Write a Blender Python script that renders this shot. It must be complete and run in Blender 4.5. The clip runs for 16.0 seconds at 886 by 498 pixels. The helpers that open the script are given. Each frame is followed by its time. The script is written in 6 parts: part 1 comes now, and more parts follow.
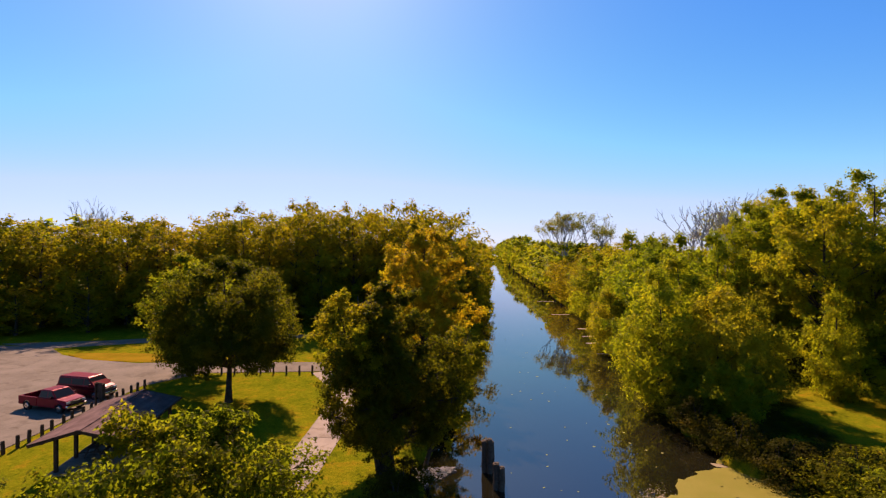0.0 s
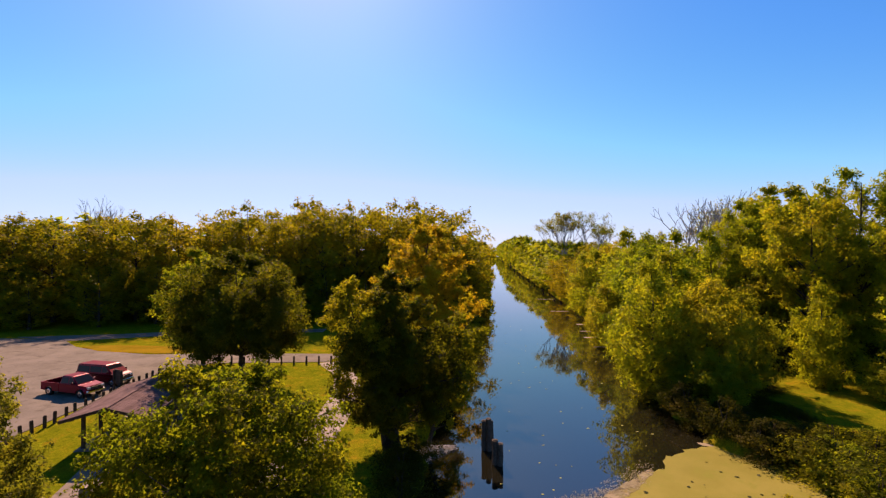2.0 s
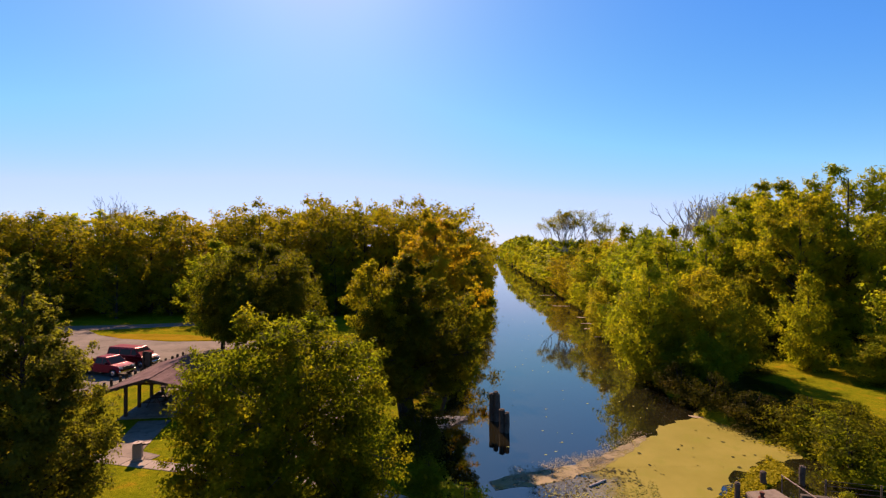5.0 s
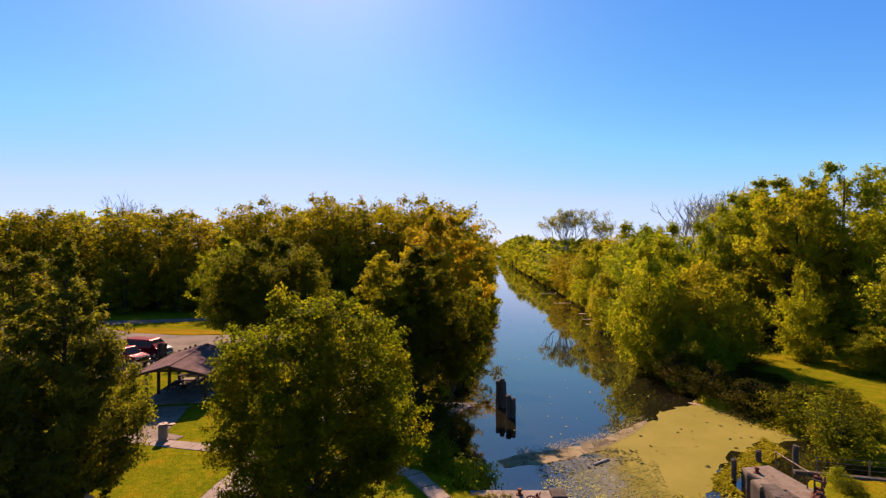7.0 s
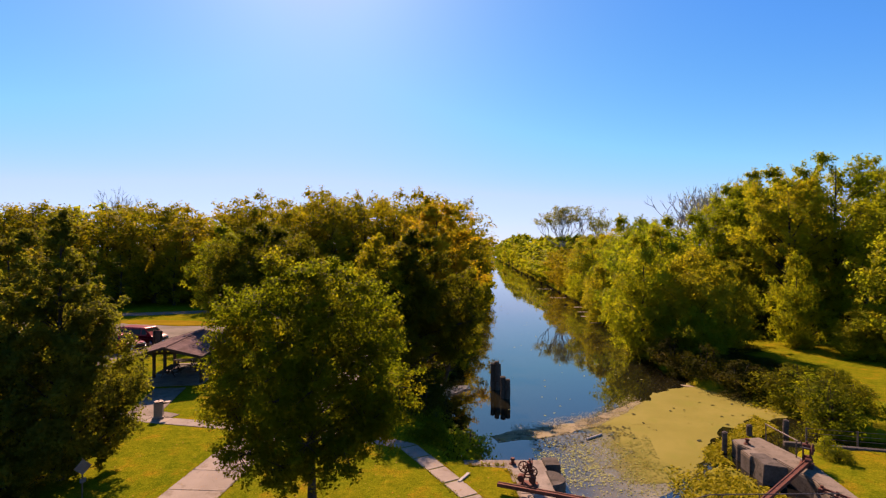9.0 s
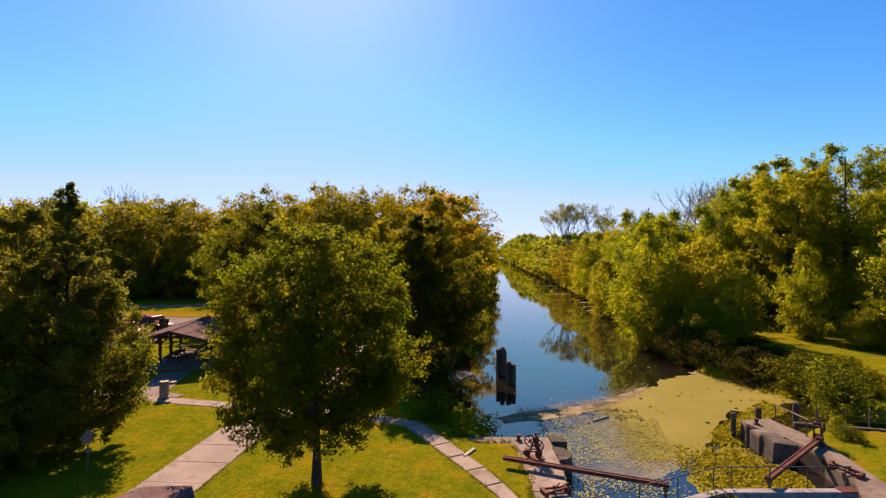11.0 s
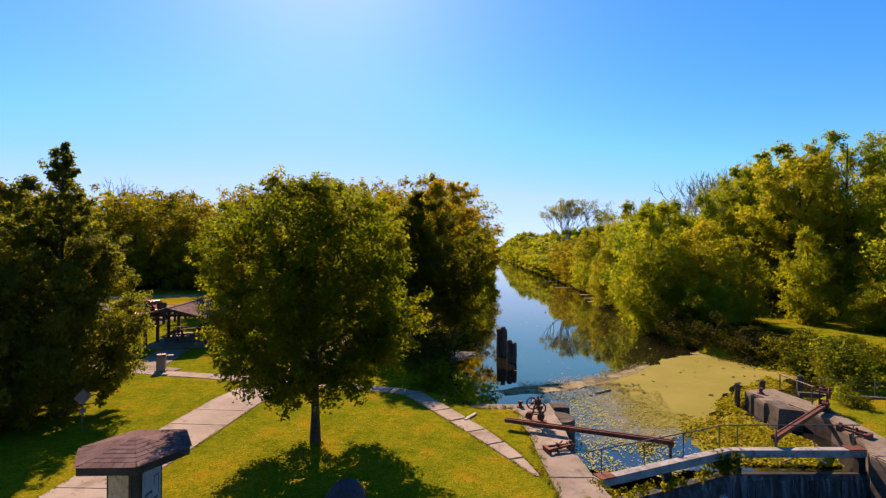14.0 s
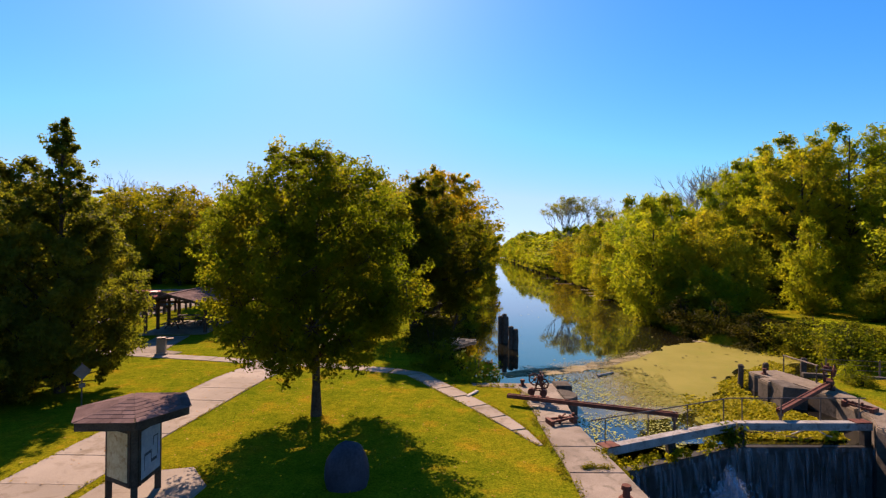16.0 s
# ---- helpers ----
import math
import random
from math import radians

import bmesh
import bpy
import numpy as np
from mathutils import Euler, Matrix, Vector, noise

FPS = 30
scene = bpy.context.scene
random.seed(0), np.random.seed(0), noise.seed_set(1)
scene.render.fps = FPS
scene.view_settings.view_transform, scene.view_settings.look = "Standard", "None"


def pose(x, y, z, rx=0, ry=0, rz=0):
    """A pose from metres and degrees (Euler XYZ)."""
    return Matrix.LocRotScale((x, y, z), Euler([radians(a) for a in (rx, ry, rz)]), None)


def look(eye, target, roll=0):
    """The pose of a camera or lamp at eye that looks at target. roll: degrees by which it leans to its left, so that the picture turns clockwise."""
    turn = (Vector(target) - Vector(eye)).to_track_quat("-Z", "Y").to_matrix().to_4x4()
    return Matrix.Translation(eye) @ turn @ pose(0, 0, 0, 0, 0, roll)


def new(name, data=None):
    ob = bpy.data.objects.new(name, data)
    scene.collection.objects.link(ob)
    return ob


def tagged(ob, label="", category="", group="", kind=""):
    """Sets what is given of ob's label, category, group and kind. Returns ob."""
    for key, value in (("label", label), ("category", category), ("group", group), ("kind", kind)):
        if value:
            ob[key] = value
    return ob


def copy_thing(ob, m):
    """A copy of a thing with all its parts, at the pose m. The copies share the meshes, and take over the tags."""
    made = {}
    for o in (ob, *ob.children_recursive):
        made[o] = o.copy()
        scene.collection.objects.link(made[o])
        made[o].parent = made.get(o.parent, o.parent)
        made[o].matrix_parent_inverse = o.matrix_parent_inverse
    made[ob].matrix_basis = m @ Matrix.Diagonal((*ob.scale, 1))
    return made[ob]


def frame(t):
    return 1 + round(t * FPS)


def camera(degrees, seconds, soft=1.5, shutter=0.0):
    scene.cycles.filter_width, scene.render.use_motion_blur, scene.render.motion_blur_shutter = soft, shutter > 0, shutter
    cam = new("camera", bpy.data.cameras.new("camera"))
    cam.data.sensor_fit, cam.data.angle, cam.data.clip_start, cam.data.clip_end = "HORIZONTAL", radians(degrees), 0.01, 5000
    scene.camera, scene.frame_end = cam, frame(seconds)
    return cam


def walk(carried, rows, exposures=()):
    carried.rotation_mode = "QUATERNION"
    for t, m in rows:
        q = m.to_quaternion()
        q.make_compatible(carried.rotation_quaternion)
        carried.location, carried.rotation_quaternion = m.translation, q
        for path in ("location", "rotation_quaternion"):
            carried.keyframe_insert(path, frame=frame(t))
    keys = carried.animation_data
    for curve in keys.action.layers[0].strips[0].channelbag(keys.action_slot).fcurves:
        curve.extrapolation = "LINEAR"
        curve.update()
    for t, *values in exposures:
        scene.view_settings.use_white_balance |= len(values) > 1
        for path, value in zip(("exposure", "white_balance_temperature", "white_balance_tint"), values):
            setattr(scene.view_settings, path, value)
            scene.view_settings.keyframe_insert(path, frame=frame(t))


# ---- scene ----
cam = camera(84.4, 16.0, 1.3)
EXPOSURE = 1.2
METRES, EYE, TILT, LEAN, TURN = 13.0, 14.2, 0.0, 0.0, 0.0
ROWS = [
    (0.0, 0.0, 0.0, 0.0, 0.0, 0.0, -0.0),
    (0.5, -0.0036, -0.0355, -0.0128, 0.12, -0.02, -0.0),
    (1.0, -0.004, -0.0778, -0.0265, 0.24, 0.01, -0.02),
    (1.5, -0.0057, -0.1204, -0.0388, 0.16, 0.04, -0.03),
    (2.0, -0.0067, -0.164, -0.0537, 0.12, 0.1, -0.03),
    (2.5, -0.0111, -0.2049, -0.0698, 0.13, 0.16, -0.03),
    (3.0, -0.0173, -0.2443, -0.0835, 0.25, 0.17, -0.06),
    (3.5, -0.0249, -0.2826, -0.0979, 0.32, 0.19, -0.07),
    (4.0, -0.0335, -0.3207, -0.1126, 0.3, 0.2, -0.06),
    (6.5, -0.1117, -0.4972, -0.1732, 0.21, 0.17, -0.15),
    (7.0, -0.1168, -0.5125, -0.1866, 0.25, 0.23, -0.11),
    (7.5, -0.1183, -0.5172, -0.2113, 0.26, 0.24, -0.07),
    (8.0, -0.1165, -0.5209, -0.244, 0.19, 0.27, -0.05),
    (8.5, -0.1104, -0.5266, -0.2722, -0.03, 0.28, -0.05),
    (9.0, -0.1056, -0.5302, -0.2958, -0.14, 0.32, -0.06),
    (11.5, -0.1078, -0.5148, -0.4194, 0.55, 0.45, -0.18),
    (12.0, -0.1084, -0.5099, -0.4456, 0.53, 0.44, -0.19),
    (12.5, -0.1083, -0.5051, -0.4673, 0.49, 0.48, -0.21),
    (13.0, -0.1089, -0.5002, -0.4876, 0.49, 0.5, -0.21),
    (13.5, -0.1096, -0.4974, -0.5082, 0.51, 0.5, -0.22),
    (14.0, -0.1117, -0.4931, -0.5288, 0.41, 0.52, -0.23),
    (14.5, -0.1108, -0.49, -0.5496, 0.39, 0.55, -0.23),
    (15.0, -0.111, -0.4867, -0.5698, 0.49, 0.54, -0.24),
    (15.5, -0.1122, -0.4841, -0.5909, 0.54, 0.55, -0.24),
    (16.0, -0.1153, -0.4813, -0.6131, 0.48, 0.59, -0.24),
]
walk(cam, [(t, pose(0, 0, EYE, TILT, LEAN, TURN) @ pose(METRES * x, METRES * y, METRES * z, 90 + pitch, roll, yaw)) for t, x, y, z, yaw, pitch, roll in ROWS], ((0.0, EXPOSURE - 0.02, 6600, 36), (8.5, EXPOSURE, 6600, 35), (12.5, EXPOSURE + 0.05, 6380, 28), (16.0, EXPOSURE + 0.08, 6150, 25)))

# ---- world and light ----
SUN_ELEV, SUN_AZ = 40.0, -15.0      # degrees; azimuth from straight ahead, to the right
sky_world = bpy.data.worlds.new("sky")
scene.world = sky_world
sky_world.use_nodes = True
wn = sky_world.node_tree
sky = wn.nodes.new("ShaderNodeTexSky")
sky.sky_type = "NISHITA"
sky.sun_disc = False
sky.sun_elevation = radians(SUN_ELEV)
sky.sun_rotation = radians(SUN_AZ)
sky.altitude, sky.air_density, sky.dust_density, sky.ozone_density = 100.0, 0.85, 0.3, 2.6
tone = wn.nodes.new("ShaderNodeHueSaturation")
tone.inputs["Saturation"].default_value = 1.34
tone.inputs["Hue"].default_value = 0.482
wn.links.new(sky.outputs["Color"], tone.inputs["Color"])
cool = wn.nodes.new("ShaderNodeMix")
cool.data_type, cool.blend_type = "RGBA", "MULTIPLY"
cool.inputs["Factor"].default_value = 1.0
cool.inputs[7].default_value = (0.87, 0.965, 1.14, 1.0)
wn.links.new(tone.outputs["Color"], cool.inputs[6])
haze = wn.nodes.new("ShaderNodeMix")
haze.data_type, haze.blend_type = "RGBA", "DARKEN"
haze.inputs["Factor"].default_value = 0.75
haze.inputs[7].default_value = (3.3, 4.55, 5.75, 1.0)
wn.links.new(cool.outputs[2], haze.inputs[6])
wn.links.new(haze.outputs[2], wn.nodes["Background"].inputs["Color"])
wn.nodes["Background"].inputs["Strength"].default_value = 0.066
sun_data = bpy.data.lights.new("sun", "SUN")
sun_data.energy, sun_data.angle, sun_data.color = 4.7, radians(0.5), (1.0, 0.74, 0.46)
sun = new("sun", sun_data)
az, el = radians(SUN_AZ), radians(SUN_ELEV)
SUN_DIR = Vector((math.sin(az) * math.cos(el), math.cos(az) * math.cos(el), math.sin(el)))
sun.matrix_world = look(SUN_DIR * 200, (0, 0, 0))


# ---- materials ----
def material(name, rough=0.8, metal=0.0, spec=0.5):
    m = bpy.data.materials.new(name)
    m.use_nodes = True
    b = m.node_tree.nodes["Principled BSDF"]
    b.inputs["Roughness"].default_value = rough
    b.inputs["Metallic"].default_value = metal
    b.inputs["Specular IOR Level"].default_value = spec
    return m, m.node_tree, b


def noise_tex(nt, scale, detail=4.0, rough=0.55, coords="Object", distortion=0.0):
    tc = nt.nodes.new("ShaderNodeTexCoord")
    n = nt.nodes.new("ShaderNodeTexNoise")
    n.inputs["Scale"].default_value = scale
    n.inputs["Detail"].default_value = detail
    n.inputs["Roughness"].default_value = rough
    n.inputs["Distortion"].default_value = distortion
    nt.links.new(tc.outputs[coords], n.inputs["Vector"])
    return n.outputs["Fac"]


def ramp(nt, fac, stops):
    r = nt.nodes.new("ShaderNodeValToRGB")
    e = r.color_ramp.elements
    while len(e) < len(stops):
        e.new(0.5)
    for k, (p, c) in enumerate(stops):
        e[k].position, e[k].color = p, (*c, 1.0) if len(c) == 3 else c
    nt.links.new(fac, r.inputs["Fac"])
    return r.outputs["Color"]


def mix(nt, fac, a, b, mode="MIX"):
    n = nt.nodes.new("ShaderNodeMix")
    n.data_type, n.blend_type = "RGBA", mode
    for sock, v in ((n.inputs[0], fac), (n.inputs[6], a), (n.inputs[7], b)):
        if isinstance(v, (int, float)):
            sock.default_value = v
        elif isinstance(v, tuple):
            sock.default_value = (*v, 1.0)
        else:
            nt.links.new(v, sock)
    return n.outputs[2]


def bump(nt, bsdf, height, strength=0.4, distance=0.02):
    n = nt.nodes.new("ShaderNodeBump")
    n.inputs["Strength"].default_value, n.inputs["Distance"].default_value = strength, distance
    nt.links.new(height, n.inputs["Height"])
    nt.links.new(n.outputs["Normal"], bsdf.inputs["Normal"])


def mottled(name, dark, light, scale, fine, rough=0.85, metal=0.0, bump_d=0.01, spec=0.12, stain=None, random_piece=0.0):
    """Two scales of variation between two colours, with grain relief and, if given, stains."""
    m, nt, b = material(name, rough, metal, spec)
    big = noise_tex(nt, scale, 3.0)
    small = noise_tex(nt, fine, 5.0, 0.65)
    col = mix(nt, 0.45, ramp(nt, big, [(0.38, dark), (0.62, light)]), ramp(nt, small, [(0.36, dark), (0.64, light)]))
    if stain:
        s = noise_tex(nt, scale * 2.3, 6.0, 0.7, distortion=0.6)
        col = mix(nt, ramp(nt, s, [(0.52, (0, 0, 0)), (0.68, (1, 1, 1))]), col, stain)
    if random_piece:
        oi = nt.nodes.new("ShaderNodeObjectInfo")
        v = ramp(nt, oi.outputs["Random"], [(0.0, (1 - random_piece,) * 3), (1.0, (1 + random_piece,) * 3)])
        col = mix(nt, 1.0, col, v, "MULTIPLY")
    nt.links.new(col, b.inputs["Base Color"])
    bump(nt, b, small, 0.5, bump_d)
    return m


def leaf_material(name, dark, light, accent, accent_share=0.2, transl=0.45, glow=2.0):
    """Leaves: colour varies by leaf and by tree, light passes through."""
    m, nt, b = material(name, 0.55, 0.0, 0.02)
    geo = nt.nodes.new("ShaderNodeNewGeometry")
    oi = nt.nodes.new("ShaderNodeObjectInfo")
    tuft = noise_tex(nt, 0.55, 2.0)
    col = ramp(nt, geo.outputs["Random Per Island"], [(0.0, tuple(d * 0.25 + l * 0.75 for d, l in zip(dark, light))), (0.9, light)])
    acc = mix(nt, ramp(nt, tuft, [(0.62 - accent_share, (0, 0, 0)), (0.80 - accent_share, (1, 1, 1))]), col, accent)
    tree = ramp(nt, oi.outputs["Random"], [(0.0, (0.72, 0.82, 0.8)), (0.5, (1.0, 1.0, 1.0)), (1.0, (1.15, 1.07, 0.9))])
    col = mix(nt, 1.0, acc, tree, "MULTIPLY")
    nt.links.new(col, b.inputs["Base Color"])
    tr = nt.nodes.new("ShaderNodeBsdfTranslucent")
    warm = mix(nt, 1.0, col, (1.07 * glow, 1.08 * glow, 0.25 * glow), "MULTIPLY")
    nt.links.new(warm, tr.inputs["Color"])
    ms = nt.nodes.new("ShaderNodeMixShader")
    ms.inputs[0].default_value = transl
    nt.links.new(b.outputs[0], ms.inputs[1])
    nt.links.new(tr.outputs[0], ms.inputs[2])
    nt.links.new(ms.outputs[0], nt.nodes["Material Output"].inputs["Surface"])
    return m


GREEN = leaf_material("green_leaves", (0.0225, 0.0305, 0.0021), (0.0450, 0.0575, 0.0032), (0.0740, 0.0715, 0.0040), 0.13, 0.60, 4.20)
OLIVE = leaf_material("olive_leaves", (0.0775, 0.0988, 0.0049), (0.1550, 0.1750, 0.0088), (0.2000, 0.1875, 0.0088), 0.18, 0.54, 2.24)
GOLD = leaf_material("turning_leaves", (0.1562, 0.1335, 0.0075), (0.2812, 0.2204, 0.0106), (0.3562, 0.2125, 0.0106), 0.20, 0.54, 2.26)
DEEP = leaf_material("deep_green_leaves", (0.0520, 0.0540, 0.0100), (0.1080, 0.1020, 0.0170), (0.2100, 0.1650, 0.0160), 0.08, 0.55, 2.66)
LIME = leaf_material("light_green_leaves", (0.0725, 0.0975, 0.0042), (0.1475, 0.1750, 0.0077), (0.1950, 0.1925, 0.0083), 0.15, 0.54, 2.24)
AMBER = leaf_material("yellowing_leaves", (0.0875, 0.0988, 0.0063), (0.1738, 0.1762, 0.0106), (0.2100, 0.1862, 0.0106), 0.15, 0.54, 2.20)
WOODS = leaf_material("woodland_leaves", (0.0934, 0.0890, 0.0036), (0.1854, 0.1613, 0.0059), (0.2272, 0.1780, 0.0071), 0.18, 0.54, 1.84)
WOODSGREEN = leaf_material("woodland_green_leaves", (0.0717, 0.0779, 0.0036), (0.1495, 0.1446, 0.0059), (0.2034, 0.1724, 0.0071), 0.18, 0.54, 1.84)
BANKGREEN = leaf_material("bank_leaves", (0.03, 0.0372, 0.0025), (0.072, 0.078, 0.0045), (0.14, 0.1256, 0.006), 0.12, 0.52, 3.00)
# sunlit copy of the bank leaves: the sun is put into the lighter colour
LITGREEN = leaf_material("lit_green_leaves", (0.05, 0.055, 0.003), (0.11, 0.112, 0.005), (0.16, 0.14, 0.006), 0.12, 0.56, 3.00)
# the shade of the bank trees is put into this dark bramble colour
SHADEBRAMBLE = leaf_material("shaded_bramble_leaves", (0.014, 0.017, 0.002), (0.036, 0.036, 0.004), (0.070, 0.058, 0.006), 0.10, 0.35, 2.20)
# shaded copy, for crowns seen from their unlit side
SHADEGREEN = leaf_material("shaded_green_leaves", (0.018, 0.025, 0.0025), (0.044, 0.050, 0.0045), (0.085, 0.078, 0.006), 0.12, 0.50, 3.20)
BARK = mottled("bark", (0.0266, 0.0198, 0.0137), (0.0836, 0.0646, 0.0456), 3.0, 18.0, 0.95, bump_d=0.03)
GREYBARK = mottled("bare_bark", (0.26, 0.24, 0.22), (0.42, 0.39, 0.35), 3.0, 18.0, 0.95, bump_d=0.02)
CONCRETE = mottled("old_concrete", (0.1672, 0.1368, 0.1102), (0.2888, 0.2432, 0.2014), 0.8, 22.0, 0.92, bump_d=0.012, stain=(0.1216, 0.1064, 0.0836), random_piece=0.12)
WALK = mottled("walk_concrete", (0.20, 0.168, 0.14), (0.285, 0.243, 0.205), 0.5, 30.0, 0.92, bump_d=0.006, stain=(0.16, 0.128, 0.095), random_piece=0.1)
# walk concrete darkened: the shelter's shadow is put into the colour
SHADEFLOOR = mottled("shaded_concrete", (0.12, 0.10, 0.08), (0.22, 0.18, 0.145), 0.6, 24.0, 0.92, bump_d=0.006, stain=(0.09, 0.075, 0.06))
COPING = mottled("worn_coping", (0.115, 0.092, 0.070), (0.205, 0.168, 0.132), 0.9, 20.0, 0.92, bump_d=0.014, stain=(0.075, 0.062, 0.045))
DARKCONCRETE = mottled("dark_concrete", (0.0456, 0.0395, 0.0334), (0.1216, 0.1026, 0.0874), 0.9, 14.0, 0.9, bump_d=0.015, stain=(0.0228, 0.0213, 0.0152))
DARKSTONE = mottled("wet_concrete", (0.019, 0.0182, 0.0182), (0.0684, 0.0608, 0.057), 1.2, 16.0, 0.6, bump_d=0.02, stain=(0.0152, 0.0198, 0.0091))
GRAVEL = mottled("parking_gravel", (0.108, 0.092, 0.073), (0.172, 0.147, 0.122), 0.25, 9.0, 0.95, bump_d=0.01, stain=(0.088, 0.074, 0.057))
SHINGLE = mottled("roof_shingle", (0.080, 0.051, 0.050), (0.150, 0.102, 0.098), 1.2, 25.0, 0.95, bump_d=0.008, spec=0.04, random_piece=0.15)
TIMBER = mottled("brown_timber", (0.0342, 0.0228, 0.0167), (0.0912, 0.0646, 0.0456), 2.0, 24.0, 0.85, bump_d=0.006)
OLDWOOD = mottled("weathered_wood", (0.038, 0.0304, 0.0243), (0.114, 0.095, 0.076), 3.0, 20.0, 0.95, bump_d=0.02)
RUST = mottled("rusted_iron", (0.0684, 0.0266, 0.019), (0.1672, 0.0646, 0.0456), 4.0, 40.0, 0.7, 0.3, bump_d=0.004)
GATEPAINT = mottled("grey_gate_beam", (0.1672, 0.1596, 0.1596), (0.3192, 0.304, 0.2964), 1.5, 20.0, 0.8, bump_d=0.006, stain=(0.0912, 0.076, 0.0684))
STEEL = mottled("dull_steel", (0.076, 0.0608, 0.0532), (0.1672, 0.1368, 0.1216), 5.0, 40.0, 0.55, 0.6, bump_d=0.002)


def grass_material():
    m, nt, b = material("lawn_grass", 1.0, 0.0, 0.0)
    big = noise_tex(nt, 0.09, 4.0, 0.6)
    mid = noise_tex(nt, 0.7, 5.0, 0.65)
    fine = noise_tex(nt, 14.0, 4.0, 0.7)
    col = ramp(nt, big, [(0.36, (0.098, 0.122, 0.004)), (0.48, (0.142, 0.150, 0.005)), (0.62, (0.21, 0.165, 0.006))])
    col = mix(nt, 0.5, col, ramp(nt, mid, [(0.36, (0.060, 0.095, 0.003)), (0.53, (0.142, 0.152, 0.005)), (0.68, (0.275, 0.148, 0.010))]))
    col = mix(nt, 0.6, col, ramp(nt, fine, [(0.34, (0.22, 0.28, 0.3)), (0.66, (1.6, 1.5, 1.3))]), "MULTIPLY")
    tuft = noise_tex(nt, 3.2, 5.0, 0.7, distortion=0.4)
    col = mix(nt, 0.7, col, ramp(nt, tuft, [(0.36, (0.62, 0.74, 0.6)), (0.50, (1.0, 1.0, 1.0)), (0.66, (1.34, 1.2, 1.3))]), "MULTIPLY")
    nt.links.new(col, b.inputs["Base Color"])
    bump(nt, b, fine, 0.9, 0.06)
    return m


GRASS = grass_material()


def water_material():
    m, nt, b = material("canal_water", 0.03, 0.0, 0.5)
    b.inputs["IOR"].default_value = 2.0
    silt = noise_tex(nt, 0.08, 3.0)
    nt.links.new(ramp(nt, silt, [(0.3, (0.007, 0.007, 0.004)), (0.7, (0.011, 0.010, 0.005))]), b.inputs["Base Color"])
    bump(nt, b, noise_tex(nt, 1.3, 3.0, 0.5), 0.035, 0.03)
    return m


WATER = water_material()


# ---- mesh helpers ----
def part(name, bm, mat, parent=None, label="", smooth=False):
    me = bpy.data.meshes.new(name)
    bm.to_mesh(me)
    bm.free()
    if mat:
        me.materials.append(mat)
    if smooth:
        me.shade_smooth()
    ob = new(name, me)
    if parent:
        ob.parent = parent
    if label:
        ob["label"] = label
    return ob


def mesh_part(name, verts, faces, mat, parent=None, smooth=False):
    me = bpy.data.meshes.new(name)
    me.from_pydata(verts, [], faces)
    me.materials.append(mat)
    if smooth:
        me.shade_smooth()
    ob = new(name, me)
    if parent:
        ob.parent = parent
    return ob


def thing(name, label, category, m=None, group="", kind=""):
    ob = new(name)
    ob.empty_display_size = 0.2
    if m:
        ob.matrix_world = m
    return tagged(ob, label, category, group, kind)


def box(bm, x0, y0, z0, x1, y1, z1, m=None, bevel=0.0):
    r = bmesh.ops.create_cube(bm, size=1.0)
    vs = r["verts"]
    for v in vs:
        v.co = Vector((x0 + (v.co.x + 0.5) * (x1 - x0), y0 + (v.co.y + 0.5) * (y1 - y0), z0 + (v.co.z + 0.5) * (z1 - z0)))
    if bevel:
        es = list({e for v in vs for e in v.link_edges})
        r = bmesh.ops.bevel(bm, geom=es, offset=bevel, segments=2, affect="EDGES", profile=0.6)
        vs = list({v for f in r["faces"] for v in f.verts} | {v for v in vs if v.is_valid})
    if m:
        bmesh.ops.transform(bm, matrix=m, verts=vs)
    return bm


def boxed(x0, y0, z0, x1, y1, z1, bevel=0.01, m=None):
    return box(bmesh.new(), x0, y0, z0, x1, y1, z1, m, bevel)


def beam(p, q, w, h, bevel=0.01, bm=None):
    """A bar of section w by h from p to q."""
    p, q = Vector(p), Vector(q)
    d = q - p
    m = Matrix.Translation(p) @ d.to_track_quat("Y", "Z").to_matrix().to_4x4()
    return box(bm or bmesh.new(), -w / 2, 0, -h / 2, w / 2, d.length, h / 2, m, bevel)


def rod(p, q, r0, r1=None, sides=8, bm=None):
    """A round bar, tapered if r1 is given."""
    bm = bm or bmesh.new()
    p, q = Vector(p), Vector(q)
    d = q - p
    m = Matrix.Translation((p + q) / 2) @ d.to_track_quat("Z", "Y").to_matrix().to_4x4()
    bmesh.ops.create_cone(bm, cap_ends=True, segments=sides, radius1=r0, radius2=r0 if r1 is None else r1, depth=d.length, matrix=m)
    return bm


def slab(points, z0, z1, bevel=0.02, bm=None):
    """A flat prism over a plan polygon."""
    bm = bm or bmesh.new()
    lo = [bm.verts.new((x, y, z0)) for x, y in points]
    hi = [bm.verts.new((x, y, z1)) for x, y in points]
    n = len(points)
    top = bm.faces.new(hi)
    bm.faces.new(lo[::-1])
    for k in range(n):
        bm.faces.new((lo[k], lo[(k + 1) % n], hi[(k + 1) % n], hi[k]))
    bmesh.ops.recalc_face_normals(bm, faces=bm.faces[:])
    if bevel:
        bmesh.ops.bevel(bm, geom=list(top.edges), offset=bevel, segments=2, affect="EDGES")
    return bm


def step(a, b, x):
    t = np.clip((x - a) / (b - a), 0, 1)
    return t * t * (3 - 2 * t)


